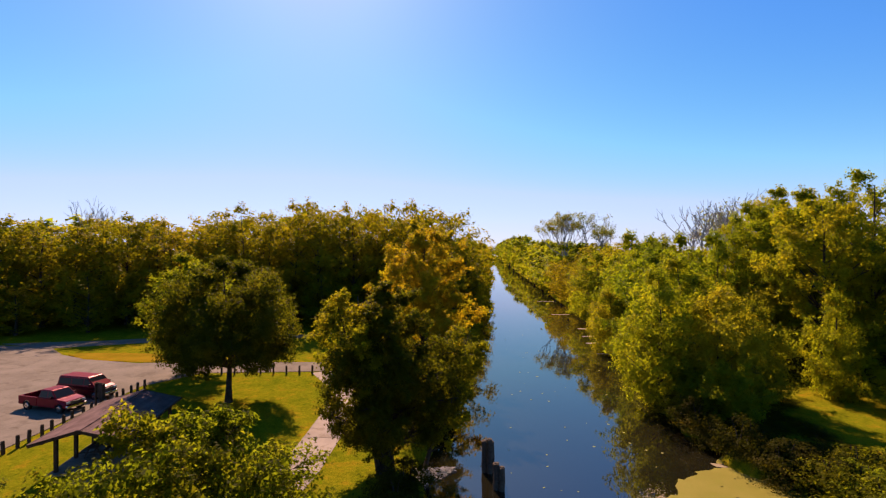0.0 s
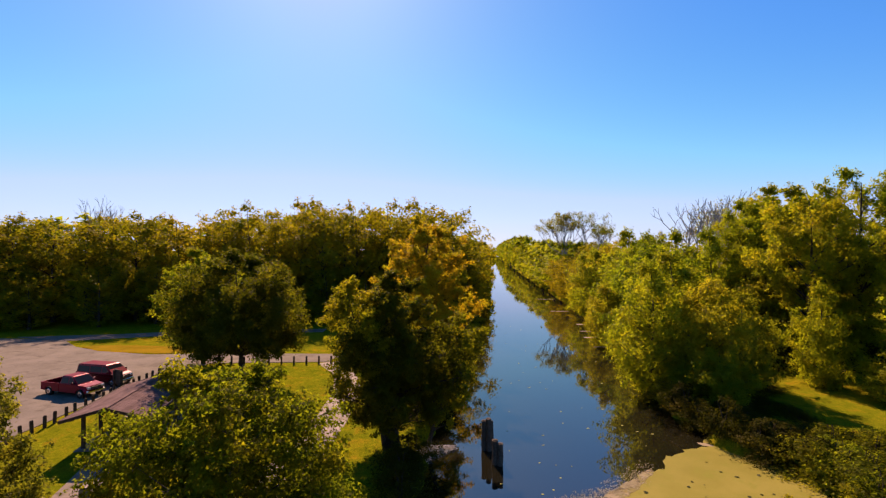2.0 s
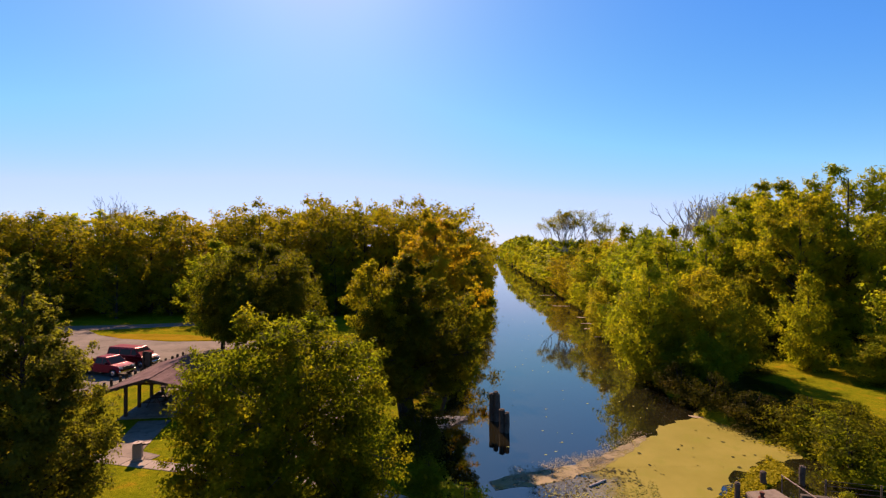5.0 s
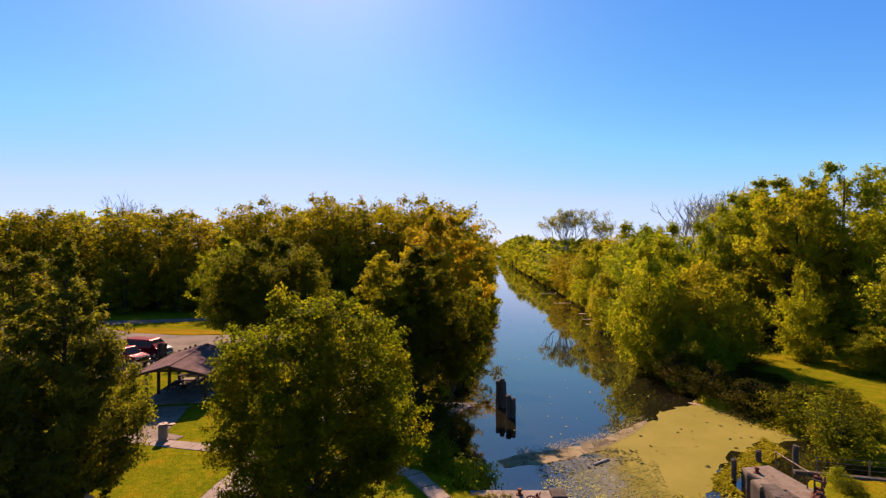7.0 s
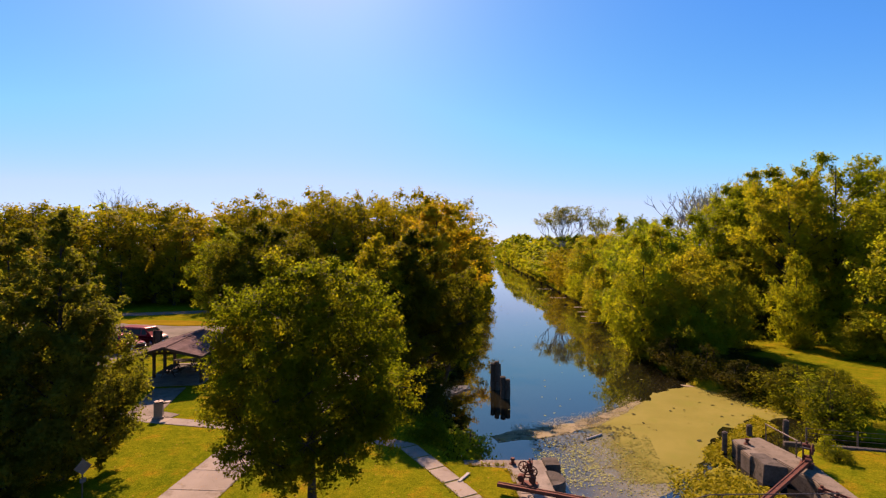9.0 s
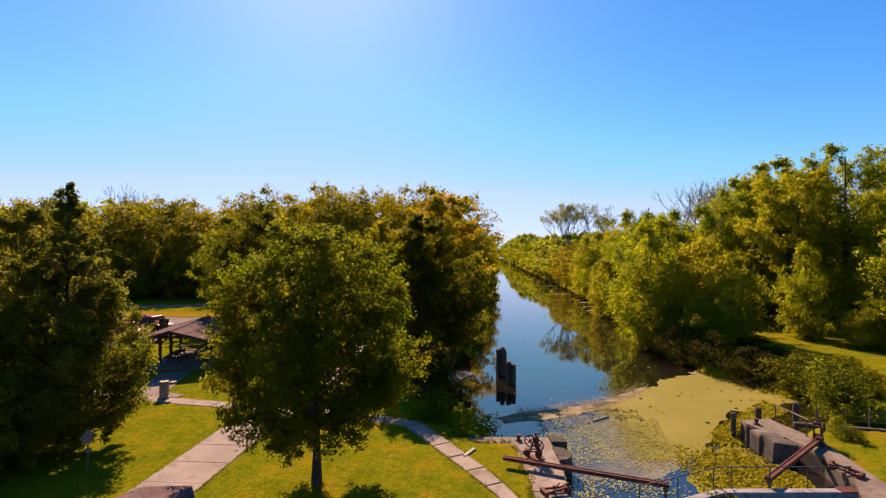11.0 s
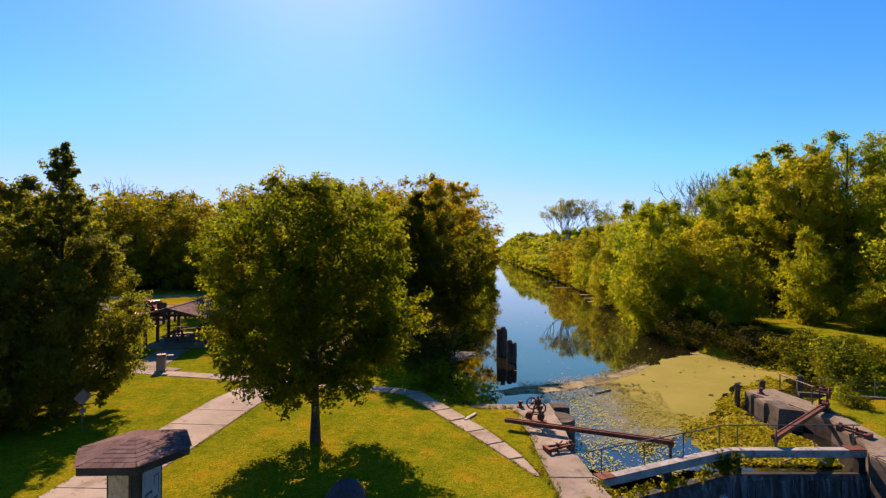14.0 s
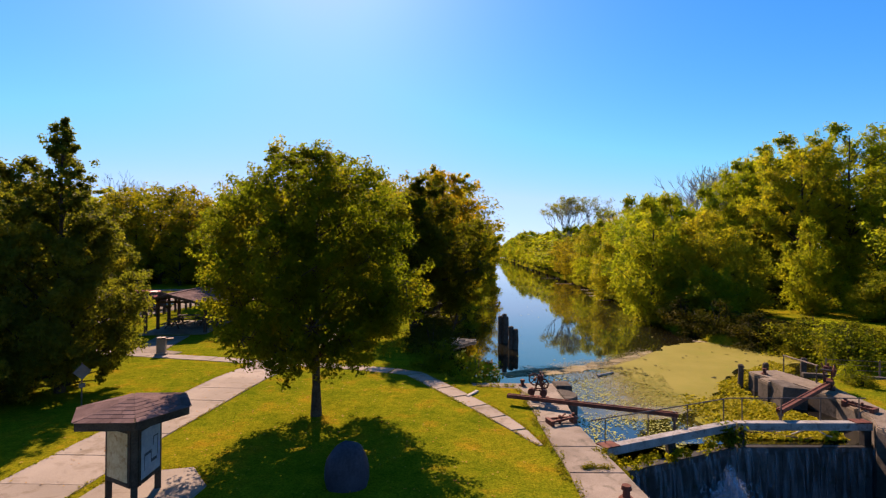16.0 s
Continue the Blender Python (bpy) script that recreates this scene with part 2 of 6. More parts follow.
# ---- ground and water ----
WATER_Z, POOL_Z = -0.84, -4.2
LEFT_BANK = ((-60, -0.2), (17.2, -0.2), (20, -0.4), (26, -1.2), (34, -1.2), (45, 0.8), (60, 3.0), (100, 7.2), (3000, 272.5))
RIGHT_BANK = ((-60, 13.9), (14, 15.2), (19, 17.0), (22, 21.0), (26.7, 23.6), (30, 22.4), (33, 19.8), (37, 20.0), (45, 19.8), (51, 21.6), (74, 25.8), (107, 30.2), (175, 35.8), (3000, 289))


def bank(table, y):
    return np.interp(y, [a for a, _ in table], [b for _, b in table])


def ground_height(x, y):
    x, y = np.asarray(x, float), np.asarray(y, float)
    wob = 0.35 * np.sin(y * 0.9) + 0.25 * np.sin(y * 2.3 + 1.0)
    far = step(17.4, 18.2, y)
    inside = np.minimum(x - bank(LEFT_BANK, y) - wob * 0.5, bank(RIGHT_BANK, y) + wob - x)
    z = 0.012 * np.sin(x * 0.35) * np.sin(y * 0.27) + 1.5 * step(2, 9, x - bank(RIGHT_BANK, y)) * step(23, 30, y) * step(90, 60, y)
    z = z + (-2.4 - z) * step(-1.1, 1.3, inside) * far
    # the chamber of the lock, under its walls
    lock = np.minimum(x - 2.7, 15.55 - x)
    z = z + (-6.5 - z) * step(-0.2, 0.2, lock) * (1 - step(17.2, 17.9, y)) * step(-31, -30, y)
    # the side channel
    ch = 1.7 - np.abs(y - (21.6 - 0.25 * (x - 19)))
    z = np.minimum(z, np.where(x > 16, 0.0 + (-2.2) * step(-0.7, 0.9, ch), 9))
    return z


def spaced(lo, hi, near_lo, near_hi, fine, grow=1.25):
    c = list(np.arange(near_lo, near_hi + 1e-6, fine))
    d = fine
    while c[-1] < hi:
        d *= grow
        c.append(c[-1] + d)
    d = fine
    while c[0] > lo:
        d *= grow
        c.insert(0, c[0] - d)
    return np.array(c)


gx = spaced(-3200, 3200, -45, 45, 0.55)
gy = spaced(-1500, 3600, -10, 75, 0.55)
GX, GY = np.meshgrid(gx, gy)
GZ = ground_height(GX, GY)
nx, ny = len(gx), len(gy)
gv = np.stack([GX.ravel(), GY.ravel(), GZ.ravel()], 1)
ii = (np.arange(ny - 1)[:, None] * nx + np.arange(nx - 1)[None, :]).ravel()
gf = np.stack([ii, ii + 1, ii + nx + 1, ii + nx], 1)
ground = mesh_part("ground", gv.tolist(), gf.tolist(), GRASS, smooth=True)
tagged(ground, "mown lawn and banks of green and dry yellow grass", "ground", kind="structure")

water = mesh_part("water", [(-40, 12.2, WATER_Z), (400, 12.2, WATER_Z), (400, 3400, WATER_Z), (-40, 3400, WATER_Z)], [(0, 1, 2, 3)], WATER)
tagged(water, "still dark canal water mirroring sky and trees", "water", kind="structure")
pool = mesh_part("lower_water", [(2, -31, POOL_Z), (15.5, -31, POOL_Z), (15.5, 12.1, POOL_Z), (2, 12.1, POOL_Z)], [(0, 1, 2, 3)], WATER)
tagged(pool, "dark water at the bottom of the lock chamber", "water", kind="structure")


# ---- trees ----
def tube(verts, faces, path, radii, sides=6):
    base = len(verts)
    for k, (p, r) in enumerate(zip(path, radii)):
        d = (path[min(k + 1, len(path) - 1)] - path[max(k - 1, 0)]).normalized()
        u = d.orthogonal().normalized()
        v = d.cross(u)
        for s in range(sides):
            a = 2 * math.pi * s / sides
            verts.append(p + (u * math.cos(a) + v * math.sin(a)) * r)
    for k in range(len(path) - 1):
        for s in range(sides):
            a, b = base + k * sides + s, base + k * sides + (s + 1) % sides
            faces.append((a, b, b + sides, a + sides))


# crown outlines: share of the crown's height, share of its width
OUTLINES = {
    "full": ((0.0, 0.5), (0.06, 0.72), (0.15, 0.85), (0.28, 0.95), (0.45, 1.0), (0.63, 0.96), (0.78, 0.87), (0.92, 0.64), (1.0, 0.26)),
    "spire": ((0.0, 0.5), (0.06, 0.66), (0.16, 0.95), (0.29, 1.0), (0.41, 0.92), (0.53, 0.78), (0.66, 0.58), (0.77, 0.38), (0.88, 0.19), (1.0, 0.02)),
    "egg": ((0.0, 0.4), (0.12, 0.8), (0.3, 1.0), (0.5, 0.93), (0.7, 0.72), (0.88, 0.42), (1.0, 0.08)),
    "oval": ((0.0, 0.35), (0.1, 0.66), (0.25, 0.9), (0.45, 1.0), (0.65, 0.94), (0.82, 0.72), (0.94, 0.42), (1.0, 0.12)),
    "dome": ((0.0, 0.62), (0.12, 0.88), (0.3, 1.0), (0.5, 0.98), (0.7, 0.86), (0.86, 0.62), (0.96, 0.34), (1.0, 0.12)),
    "vase": ((0.0, 0.3), (0.2, 0.6), (0.42, 0.88), (0.62, 1.0), (0.8, 0.9), (0.93, 0.6), (1.0, 0.2)),
    "bush": ((0.0, 1.0), (0.4, 0.95), (0.7, 0.75), (0.9, 0.45), (1.0, 0.15)),
    "crown": ((0.0, 0.5), (0.12, 0.78), (0.3, 0.97), (0.5, 1.0), (0.7, 0.96), (0.86, 0.84), (0.95, 0.62), (1.0, 0.3)),
    "round": ((0.0, 0.5), (0.12, 0.78), (0.3, 0.97), (0.5, 1.0), (0.7, 0.9), (0.86, 0.66), (0.96, 0.36), (1.0, 0.12)),
}


def outline(shape, u):
    t = OUTLINES[shape]
    return float(np.interp(u, [p for p, _ in t], [w for _, w in t]))


def leaf_mesh(name, centres, radii, axis_of, per, size, rng, droop=0.0, simple=False, along=None, calm=0.55):
    """One mesh of leaves set in sprays: each spray is stretched along its twig."""
    c = np.repeat(centres, per, 0)
    r = np.repeat(radii, per)
    n = len(c)
    d = rng.normal(size=(n, 3))
    if along is not None:
        ax = np.repeat(along, per, 0)
        k = (d * ax).sum(1)[:, None]
        d = (d - ax * k) * np.array([0.5, 0.5, 0.36]) + ax * k * 0.7
    else:
        d *= np.array([0.5, 0.5, 0.42])
    far = np.linalg.norm(d, axis=1)[:, None]
    d *= np.minimum(1.0, 1.25 / np.maximum(far, 1e-3))
    p = c + d * r[:, None]
    p[:, 2] -= droop * 0.3 * r * rng.random(n)
    out = p - axis_of(p)
    out /= np.maximum(np.linalg.norm(out, axis=1), 1e-3)[:, None]
    nor = d * 0.4 + out * 0.45 + rng.normal(size=(n, 3)) * calm + np.array([0, 0, 0.3])
    nor /= np.linalg.norm(nor, axis=1)[:, None]
    t = rng.normal(size=(n, 3)) + np.array([0, 0, -droop])
    t -= (t * nor).sum(1)[:, None] * nor
    t /= np.maximum(np.linalg.norm(t, axis=1), 1e-3)[:, None]
    b = np.cross(nor, t)
    s = (size * (0.6 + 0.8 * rng.random(n)))[:, None]
    me = bpy.data.meshes.new(name)
    if simple:
        w = np.empty((n, 3, 3))
        w[:, 0], w[:, 1], w[:, 2] = p - t * s * 0.5 - b * s * 0.28, p + t * s * 0.55, p - t * s * 0.2 + b * s * 0.42
        me.vertices.add(n * 3)
        me.vertices.foreach_set("co", w.astype(np.float32).ravel())
        me.loops.add(n * 3)
        me.loops.foreach_set("vertex_index", np.arange(n * 3, dtype=np.int32))
        me.polygons.add(n)
        me.polygons.foreach_set("loop_start", np.arange(0, n * 3, 3, dtype=np.int32))
        me.update(calc_edges=True)
        return me
    v = np.empty((n, 4, 3))
    v[:, 0] = p - t * s * 0.5
    v[:, 1] = p + b * s * 0.30 + nor * s * 0.08
    v[:, 2] = p + t * s * 0.55
    v[:, 3] = p - b * s * 0.30 + nor * s * 0.08
    me.vertices.add(n * 4)
    me.vertices.foreach_set("co", v.astype(np.float32).ravel())
    me.loops.add(n * 6)
    tri = np.array([0, 1, 2, 0, 2, 3])
    me.loops.foreach_set("vertex_index", (np.arange(n)[:, None] * 4 + tri).astype(np.int32).ravel())
    me.polygons.add(n * 2)
    me.polygons.foreach_set("loop_start", np.arange(0, n * 6, 3, dtype=np.int32))
    me.update(calc_edges=True)
    return me


def make_tree(name, label, height, radius, base, shape, boughs, sprays, per, size, leaves, seed, trunk_r=0.16, lean=(0, 0), spray=0.13, bulk=0.34, droop=0.0, inner=0.25, lobes=0.16, category="tree", stems=1, hollow=0.3, taper=0.42, clear=0.0, twigs=60, calm=0.55, simple=True):
    """A tree about the origin: a tapered trunk, boughs that reach the crown's outline, twigs off each bough, and a spray of leaves on each twig."""
    rng = np.random.default_rng(seed)
    rnd = random.Random(seed)
    tree = thing(name, label, category)
    ch = height - base
    ph = [rnd.uniform(0, 6.28) for _ in range(6)]
    verts, faces = [], []
    trunks = []
    for s in range(stems):
        off = Vector((rnd.uniform(-1, 1), rnd.uniform(-1, 1), 0)) * (0.0 if stems == 1 else trunk_r * 3)
        pts = []
        for k in range(9):
            f = k / 8
            pts.append(Vector((lean[0] * f + math.sin(f * 4 + ph[0] + s) * 0.05 * radius * f, lean[1] * f + math.cos(f * 5 + ph[1] + s) * 0.05 * radius * f, height * 0.9 * f)) + off * (1 + 2 * f))
        rad = [trunk_r * (1.35 if k == 0 else 1.0) * (1 - 0.93 * (k / 8) ** 0.9) + 0.012 for k in range(9)]
        pts[0].z = -0.25
        tube(verts, faces, pts, rad, 8)
        trunks.append(pts)
    # heights of the boughs: more of them where the crown is wide
    us = np.linspace(0, 1, 60)
    cdf = np.cumsum([0.25 + outline(shape, u) for u in us])
    cdf = (cdf - cdf[0]) / (cdf[-1] - cdf[0])
    cs, rs, ax = [], [], []
    for k in range(boughs):
        u = float(np.interp((k + rnd.random()) / boughs, cdf, us))
        a = k * 2.39996 + rnd.uniform(-0.45, 0.45)
        e = outline(shape, u)
        lob = 1 + lobes * (0.6 * math.sin(2 * a + ph[2] + 3 * u) + 0.5 * math.sin(3 * a + ph[3] - 5 * u) + rnd.uniform(-0.5, 0.5))
        rt = radius * e * lob * rnd.uniform(0.72, 0.92)
        zt = base + (ch - 0.55 * bulk * radius * (taper + (1 - taper) * e)) * min(0.985, u * 0.98 + 0.01)
        tip = Vector((rt * math.cos(a) + lean[0] * zt / height, rt * math.sin(a) + lean[1] * zt / height, zt))
        pts = trunks[rnd.randrange(stems)]
        z0 = max(clear, min(base, 0.3 * height) * 0.8, min(height * 0.84, zt - rnd.uniform(0.35, 0.75) * rt - 0.04 * height))
        f = min(7.999, max(0.3, z0 / (height * 0.9) * 8))
        i = int(f)
        p = pts[i].lerp(pts[i + 1], f - i)
        bow = p.lerp(tip, 0.5) + Vector((rnd.uniform(-1, 1), rnd.uniform(-1, 1), rnd.uniform(0.3, 1.4))) * 0.09 * radius

        def at(s):
            return p.lerp(bow, s).lerp(bow.lerp(tip, s), s)
        r = max(0.018, trunk_r * 0.45 * (1 - f / 9.5))
        tube(verts, faces, [p, at(0.33), at(0.67), tip], [r, r * 0.72, r * 0.45, r * 0.12], 5)
        out = (tip - p).normalized()
        reach = bulk * radius * (taper + (1 - taper) * e)
        for j in range(sprays):
            s = 0.18 + 0.4 * rnd.random() if rnd.random() < inner else 0.45 + 0.55 * rnd.random() ** 0.8
            q = at(s)
            d = Vector((rnd.gauss(0, 1), rnd.gauss(0, 1), rnd.gauss(0.15, 0.75))).normalized() + out * 0.45
            d.z -= droop * 0.5
            d.normalize()
            c = q + d * reach * (0.25 + 0.75 * rnd.random() ** 0.6)
            # held inside the outline
            f = min(1.0, max(0.0, (c.z - base) / ch))
            cx, cy = lean[0] * c.z / height, lean[1] * c.z / height
            rr_ = math.hypot(c.x - cx, c.y - cy)
            top = radius * outline(shape, f) * (1 + lobes * (0.6 * math.sin(2 * a + ph[2] + 3 * f) + 0.5 * math.sin(3 * a + ph[3] - 5 * f))) * rnd.uniform(0.96 - 0.6 * lobes, 1.02 + 0.3 * lobes)
            if rr_ > top:
                k2 = (top + 0.3 * (rr_ - top)) / rr_
                c.x, c.y = cx + (c.x - cx) * k2, cy + (c.y - cy) * k2
                if f > 0.5:
                    c.z -= 0.6 * (rr_ - top)
            if c.z > height:
                c.z = height - rnd.random() * 0.4 * reach
            c.z = max(base + 0.03 * ch * rnd.random(), c.z)
            # the boughs stay bare near the trunk, low in the crown
            if f < hollow and math.hypot(c.x - cx, c.y - cy) < radius * 0.45 * (1.2 - f / hollow):
                continue
            if taper < 0.2 and f > 0.74 and rnd.random() < 0.6:
                continue
            cs.append(tuple(c))
            rs.append(radius * spray * rnd.uniform(0.65, 1.25) * max(0.45, taper + 0.1 + (0.9 - taper) * e))
            ax.append(tuple(d))
            if j * boughs < twigs * sprays and rnd.random() < twigs / (boughs * sprays) * 1.6:
                tube(verts, faces, [q, c], [max(0.008, r * 0.3), 0.005], 4)
    if taper < 0.2:
        # the leader of a narrow tree, feathered with short upright twigs
        for k in range(80):
            u = 0.62 + 0.38 * rnd.random()
            a = k * 2.39996
            z = base + ch * u
            rt = radius * (outline(shape, u) + 0.03) * rnd.uniform(0.1, 1.3)
            d = Vector((math.cos(a), math.sin(a), rnd.uniform(0.8, 2.2))).normalized()
            c = Vector((rt * math.cos(a), rt * math.sin(a), z - 0.15 * rt))
            cs.append(tuple(c))
            rs.append(radius * spray * (0.5 + 0.3 * outline(shape, u)) * rnd.uniform(0.7, 1.4))
            ax.append(tuple(d))
    cs, rs, ax = np.array(cs), np.array(rs), np.array(ax)
    mid = base + ch * 0.35

    def axis_of(p):
        q = np.zeros_like(p)
        q[:, 0], q[:, 1] = lean[0] * p[:, 2] / height, lean[1] * p[:, 2] / height
        q[:, 2] = mid + (p[:, 2] - mid) * 0.35
        return q

    mesh_part("trunk", [tuple(v) for v in verts], faces, BARK, tree, smooth=True)
    me = leaf_mesh("crown", cs, rs, axis_of, per, size, rng, droop, simple, ax, calm)
    me.materials.append(leaves)
    new("crown", me).parent = tree
    return tree


def place(x, y, rz=0.0, s=1.0, sz=None):
    z = float(ground_height(x, y))
    return pose(x, y, max(z, WATER_Z - 0.3), 0, 0, rz) @ Matrix.Diagonal((s, s, sz or s, 1))


def plant(tree, x, y, rz=0.0, s=1.0, sz=None):
    tree.matrix_basis = place(x, y, rz, s, sz)
    return tree


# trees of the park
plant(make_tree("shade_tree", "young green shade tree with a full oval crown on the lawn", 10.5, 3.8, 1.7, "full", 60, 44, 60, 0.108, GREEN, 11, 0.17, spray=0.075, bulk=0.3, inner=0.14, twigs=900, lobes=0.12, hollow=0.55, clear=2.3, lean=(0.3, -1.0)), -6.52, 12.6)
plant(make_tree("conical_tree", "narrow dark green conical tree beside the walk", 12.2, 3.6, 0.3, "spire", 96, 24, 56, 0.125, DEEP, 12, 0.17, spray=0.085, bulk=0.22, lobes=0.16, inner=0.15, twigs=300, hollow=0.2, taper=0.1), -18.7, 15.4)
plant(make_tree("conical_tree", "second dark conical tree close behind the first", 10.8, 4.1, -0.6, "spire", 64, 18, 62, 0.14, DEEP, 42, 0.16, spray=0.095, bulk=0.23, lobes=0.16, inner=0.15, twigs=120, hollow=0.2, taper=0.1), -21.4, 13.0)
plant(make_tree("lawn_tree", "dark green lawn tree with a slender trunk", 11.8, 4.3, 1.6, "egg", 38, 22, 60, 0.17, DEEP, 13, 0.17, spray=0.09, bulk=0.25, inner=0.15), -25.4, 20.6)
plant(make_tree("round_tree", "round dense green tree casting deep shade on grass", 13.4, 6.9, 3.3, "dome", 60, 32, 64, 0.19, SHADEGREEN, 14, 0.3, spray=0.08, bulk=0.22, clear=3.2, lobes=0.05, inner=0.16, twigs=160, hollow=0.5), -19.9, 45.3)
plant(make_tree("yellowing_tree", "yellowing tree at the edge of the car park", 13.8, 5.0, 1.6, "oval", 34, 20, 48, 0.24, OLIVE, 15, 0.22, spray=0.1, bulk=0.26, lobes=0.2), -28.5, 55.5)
plant(make_tree("bank_tree", "large ragged canal bank tree in shaded leaf colour, lit along its top", 12.4, 4.4, 1.5, "egg", 44, 38, 62, 0.17, SHADEGREEN, 36, 0.28, spray=0.095, bulk=0.28, lobes=0.34, inner=0.25, droop=0.6, stems=2, hollow=0.3, twigs=500), -3.0, 31.2)
# these two carry the bank tree's sunlit clumps in their lighter leaf colour
plant(make_tree("bank_tree", "small light green crown added for the sunlit clumps of the dark tree", 12.0, 2.6, 4.8, "oval", 24, 22, 54, 0.15, LITGREEN, 18, 0.14, lean=(-2.4, -0.6), lobes=0.34, droop=0.7, spray=0.12, bulk=0.3, twigs=160), -4.0, 30.9)
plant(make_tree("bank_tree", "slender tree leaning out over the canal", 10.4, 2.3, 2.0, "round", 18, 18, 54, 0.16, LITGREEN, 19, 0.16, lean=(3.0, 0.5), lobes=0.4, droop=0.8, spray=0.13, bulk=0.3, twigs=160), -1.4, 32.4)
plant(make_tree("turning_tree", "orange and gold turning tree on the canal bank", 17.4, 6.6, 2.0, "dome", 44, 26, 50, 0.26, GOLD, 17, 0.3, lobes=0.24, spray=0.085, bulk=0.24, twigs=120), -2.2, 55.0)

# kinds that repeat along the banks and in the woods
MID = [
    make_tree("bank_tree", "bushy olive green tree along the canal bank", 12.0, 4.6, 0.2, "round", 26, 28, 30, 0.25, OLIVE, 21, 0.2, lobes=0.36, calm=0.42, spray=0.13, bulk=0.33, inner=0.36, hollow=0.0, twigs=40),
    make_tree("bank_tree", "bushy light green tree along the canal bank", 12.0, 4.6, 0.2, "dome", 26, 28, 30, 0.25, LIME, 22, 0.2, lobes=0.36, calm=0.42, spray=0.13, bulk=0.33, inner=0.36, hollow=0.0, twigs=40, droop=0.4),
    make_tree("bank_tree", "yellowing bushy tree along the canal bank", 12.0, 4.8, 0.3, "dome", 26, 28, 30, 0.25, AMBER, 23, 0.2, lobes=0.36, calm=0.42, spray=0.13, bulk=0.33, inner=0.36, hollow=0.0, twigs=40),
]
TALL = [
    make_tree("tall_tree", "tall open crowned tree at the edge of the clearing", 20.0, 6.2, 5.5, "vase", 28, 32, 36, 0.25, OLIVE, 25, 0.36, lobes=0.35, spray=0.085, bulk=0.26, inner=0.1, twigs=300, calm=0.5),
    make_tree("tall_tree", "tall green tree with dark limbs by the clearing", 20.0, 6.2, 4.5, "oval", 28, 32, 36, 0.25, LIME, 26, 0.36, lobes=0.35, spray=0.085, bulk=0.26, inner=0.1, twigs=300, calm=0.5),
]
FAR = [
    make_tree("forest_tree", "tall green woodland tree in a dense stand", 20.0, 5.4, 0.6, "crown", 30, 10, 18, 0.42, WOODSGREEN, 31, 0.3, lobes=0.22, spray=0.165, bulk=0.28, inner=0.1, hollow=0.1, twigs=0, calm=0.45),
    make_tree("forest_tree", "tall olive woodland tree in a dense stand", 20.0, 5.4, 0.6, "crown", 30, 10, 18, 0.42, WOODS, 32, 0.3, lobes=0.22, spray=0.165, bulk=0.28, inner=0.1, hollow=0.1, twigs=0, calm=0.45),
    make_tree("forest_tree", "tall dark woodland tree in a dense stand", 20.0, 5.4, 0.6, "crown", 30, 10, 18, 0.42, WOODSGREEN, 33, 0.3, lobes=0.22, spray=0.165, bulk=0.28, inner=0.1, hollow=0.1, twigs=0, calm=0.45),
]
DISTANT = [
    make_tree("distant_tree", "distant olive tree lining the canal", 18.0, 5.6, 0.4, "round", 14, 9, 15, 0.9, OLIVE, 41, 0.3, lobes=0.3, spray=0.22, inner=0.1, twigs=0, calm=0.45),
    make_tree("distant_tree", "distant green tree lining the canal", 18.0, 5.6, 0.4, "oval", 14, 9, 15, 0.9, LIME, 42, 0.3, lobes=0.3, spray=0.22, inner=0.1, twigs=0, calm=0.45),
]
SHRUB = [
    make_tree("shrub", "tangled green shrub at the water's edge", 2.6, 1.8, -0.3, "bush", 12, 10, 26, 0.17, BANKGREEN, 51, 0.05, spray=0.24, bulk=0.45, calm=0.4, category="shrub", stems=3, twigs=10, droop=0.3),
    make_tree("shrub", "tangled bramble between the bank and the clearing, tree shade in its dark colour", 2.6, 1.9, -0.3, "bush", 12, 10, 26, 0.15, SHADEBRAMBLE, 53, 0.05, spray=0.24, bulk=0.45, calm=0.4, category="shrub", stems=3, twigs=10),
    make_tree("shrub", "olive brush hanging over the water's edge", 2.6, 1.9, -0.3, "bush", 12, 10, 26, 0.17, OLIVE, 52, 0.05, spray=0.24, bulk=0.45, calm=0.4, category="shrub", stems=3, twigs=10, droop=0.3),
]
used = set()


def again(kinds, k, x, y, rz, s, sz, group):
    t = kinds[k]
    m = place(x, y, rz, s, sz)
    if t.name not in used:
        used.add(t.name)
        t.matrix_basis = m
        return tagged(t, group=group)
    return tagged(copy_thing(t, m), group=group)


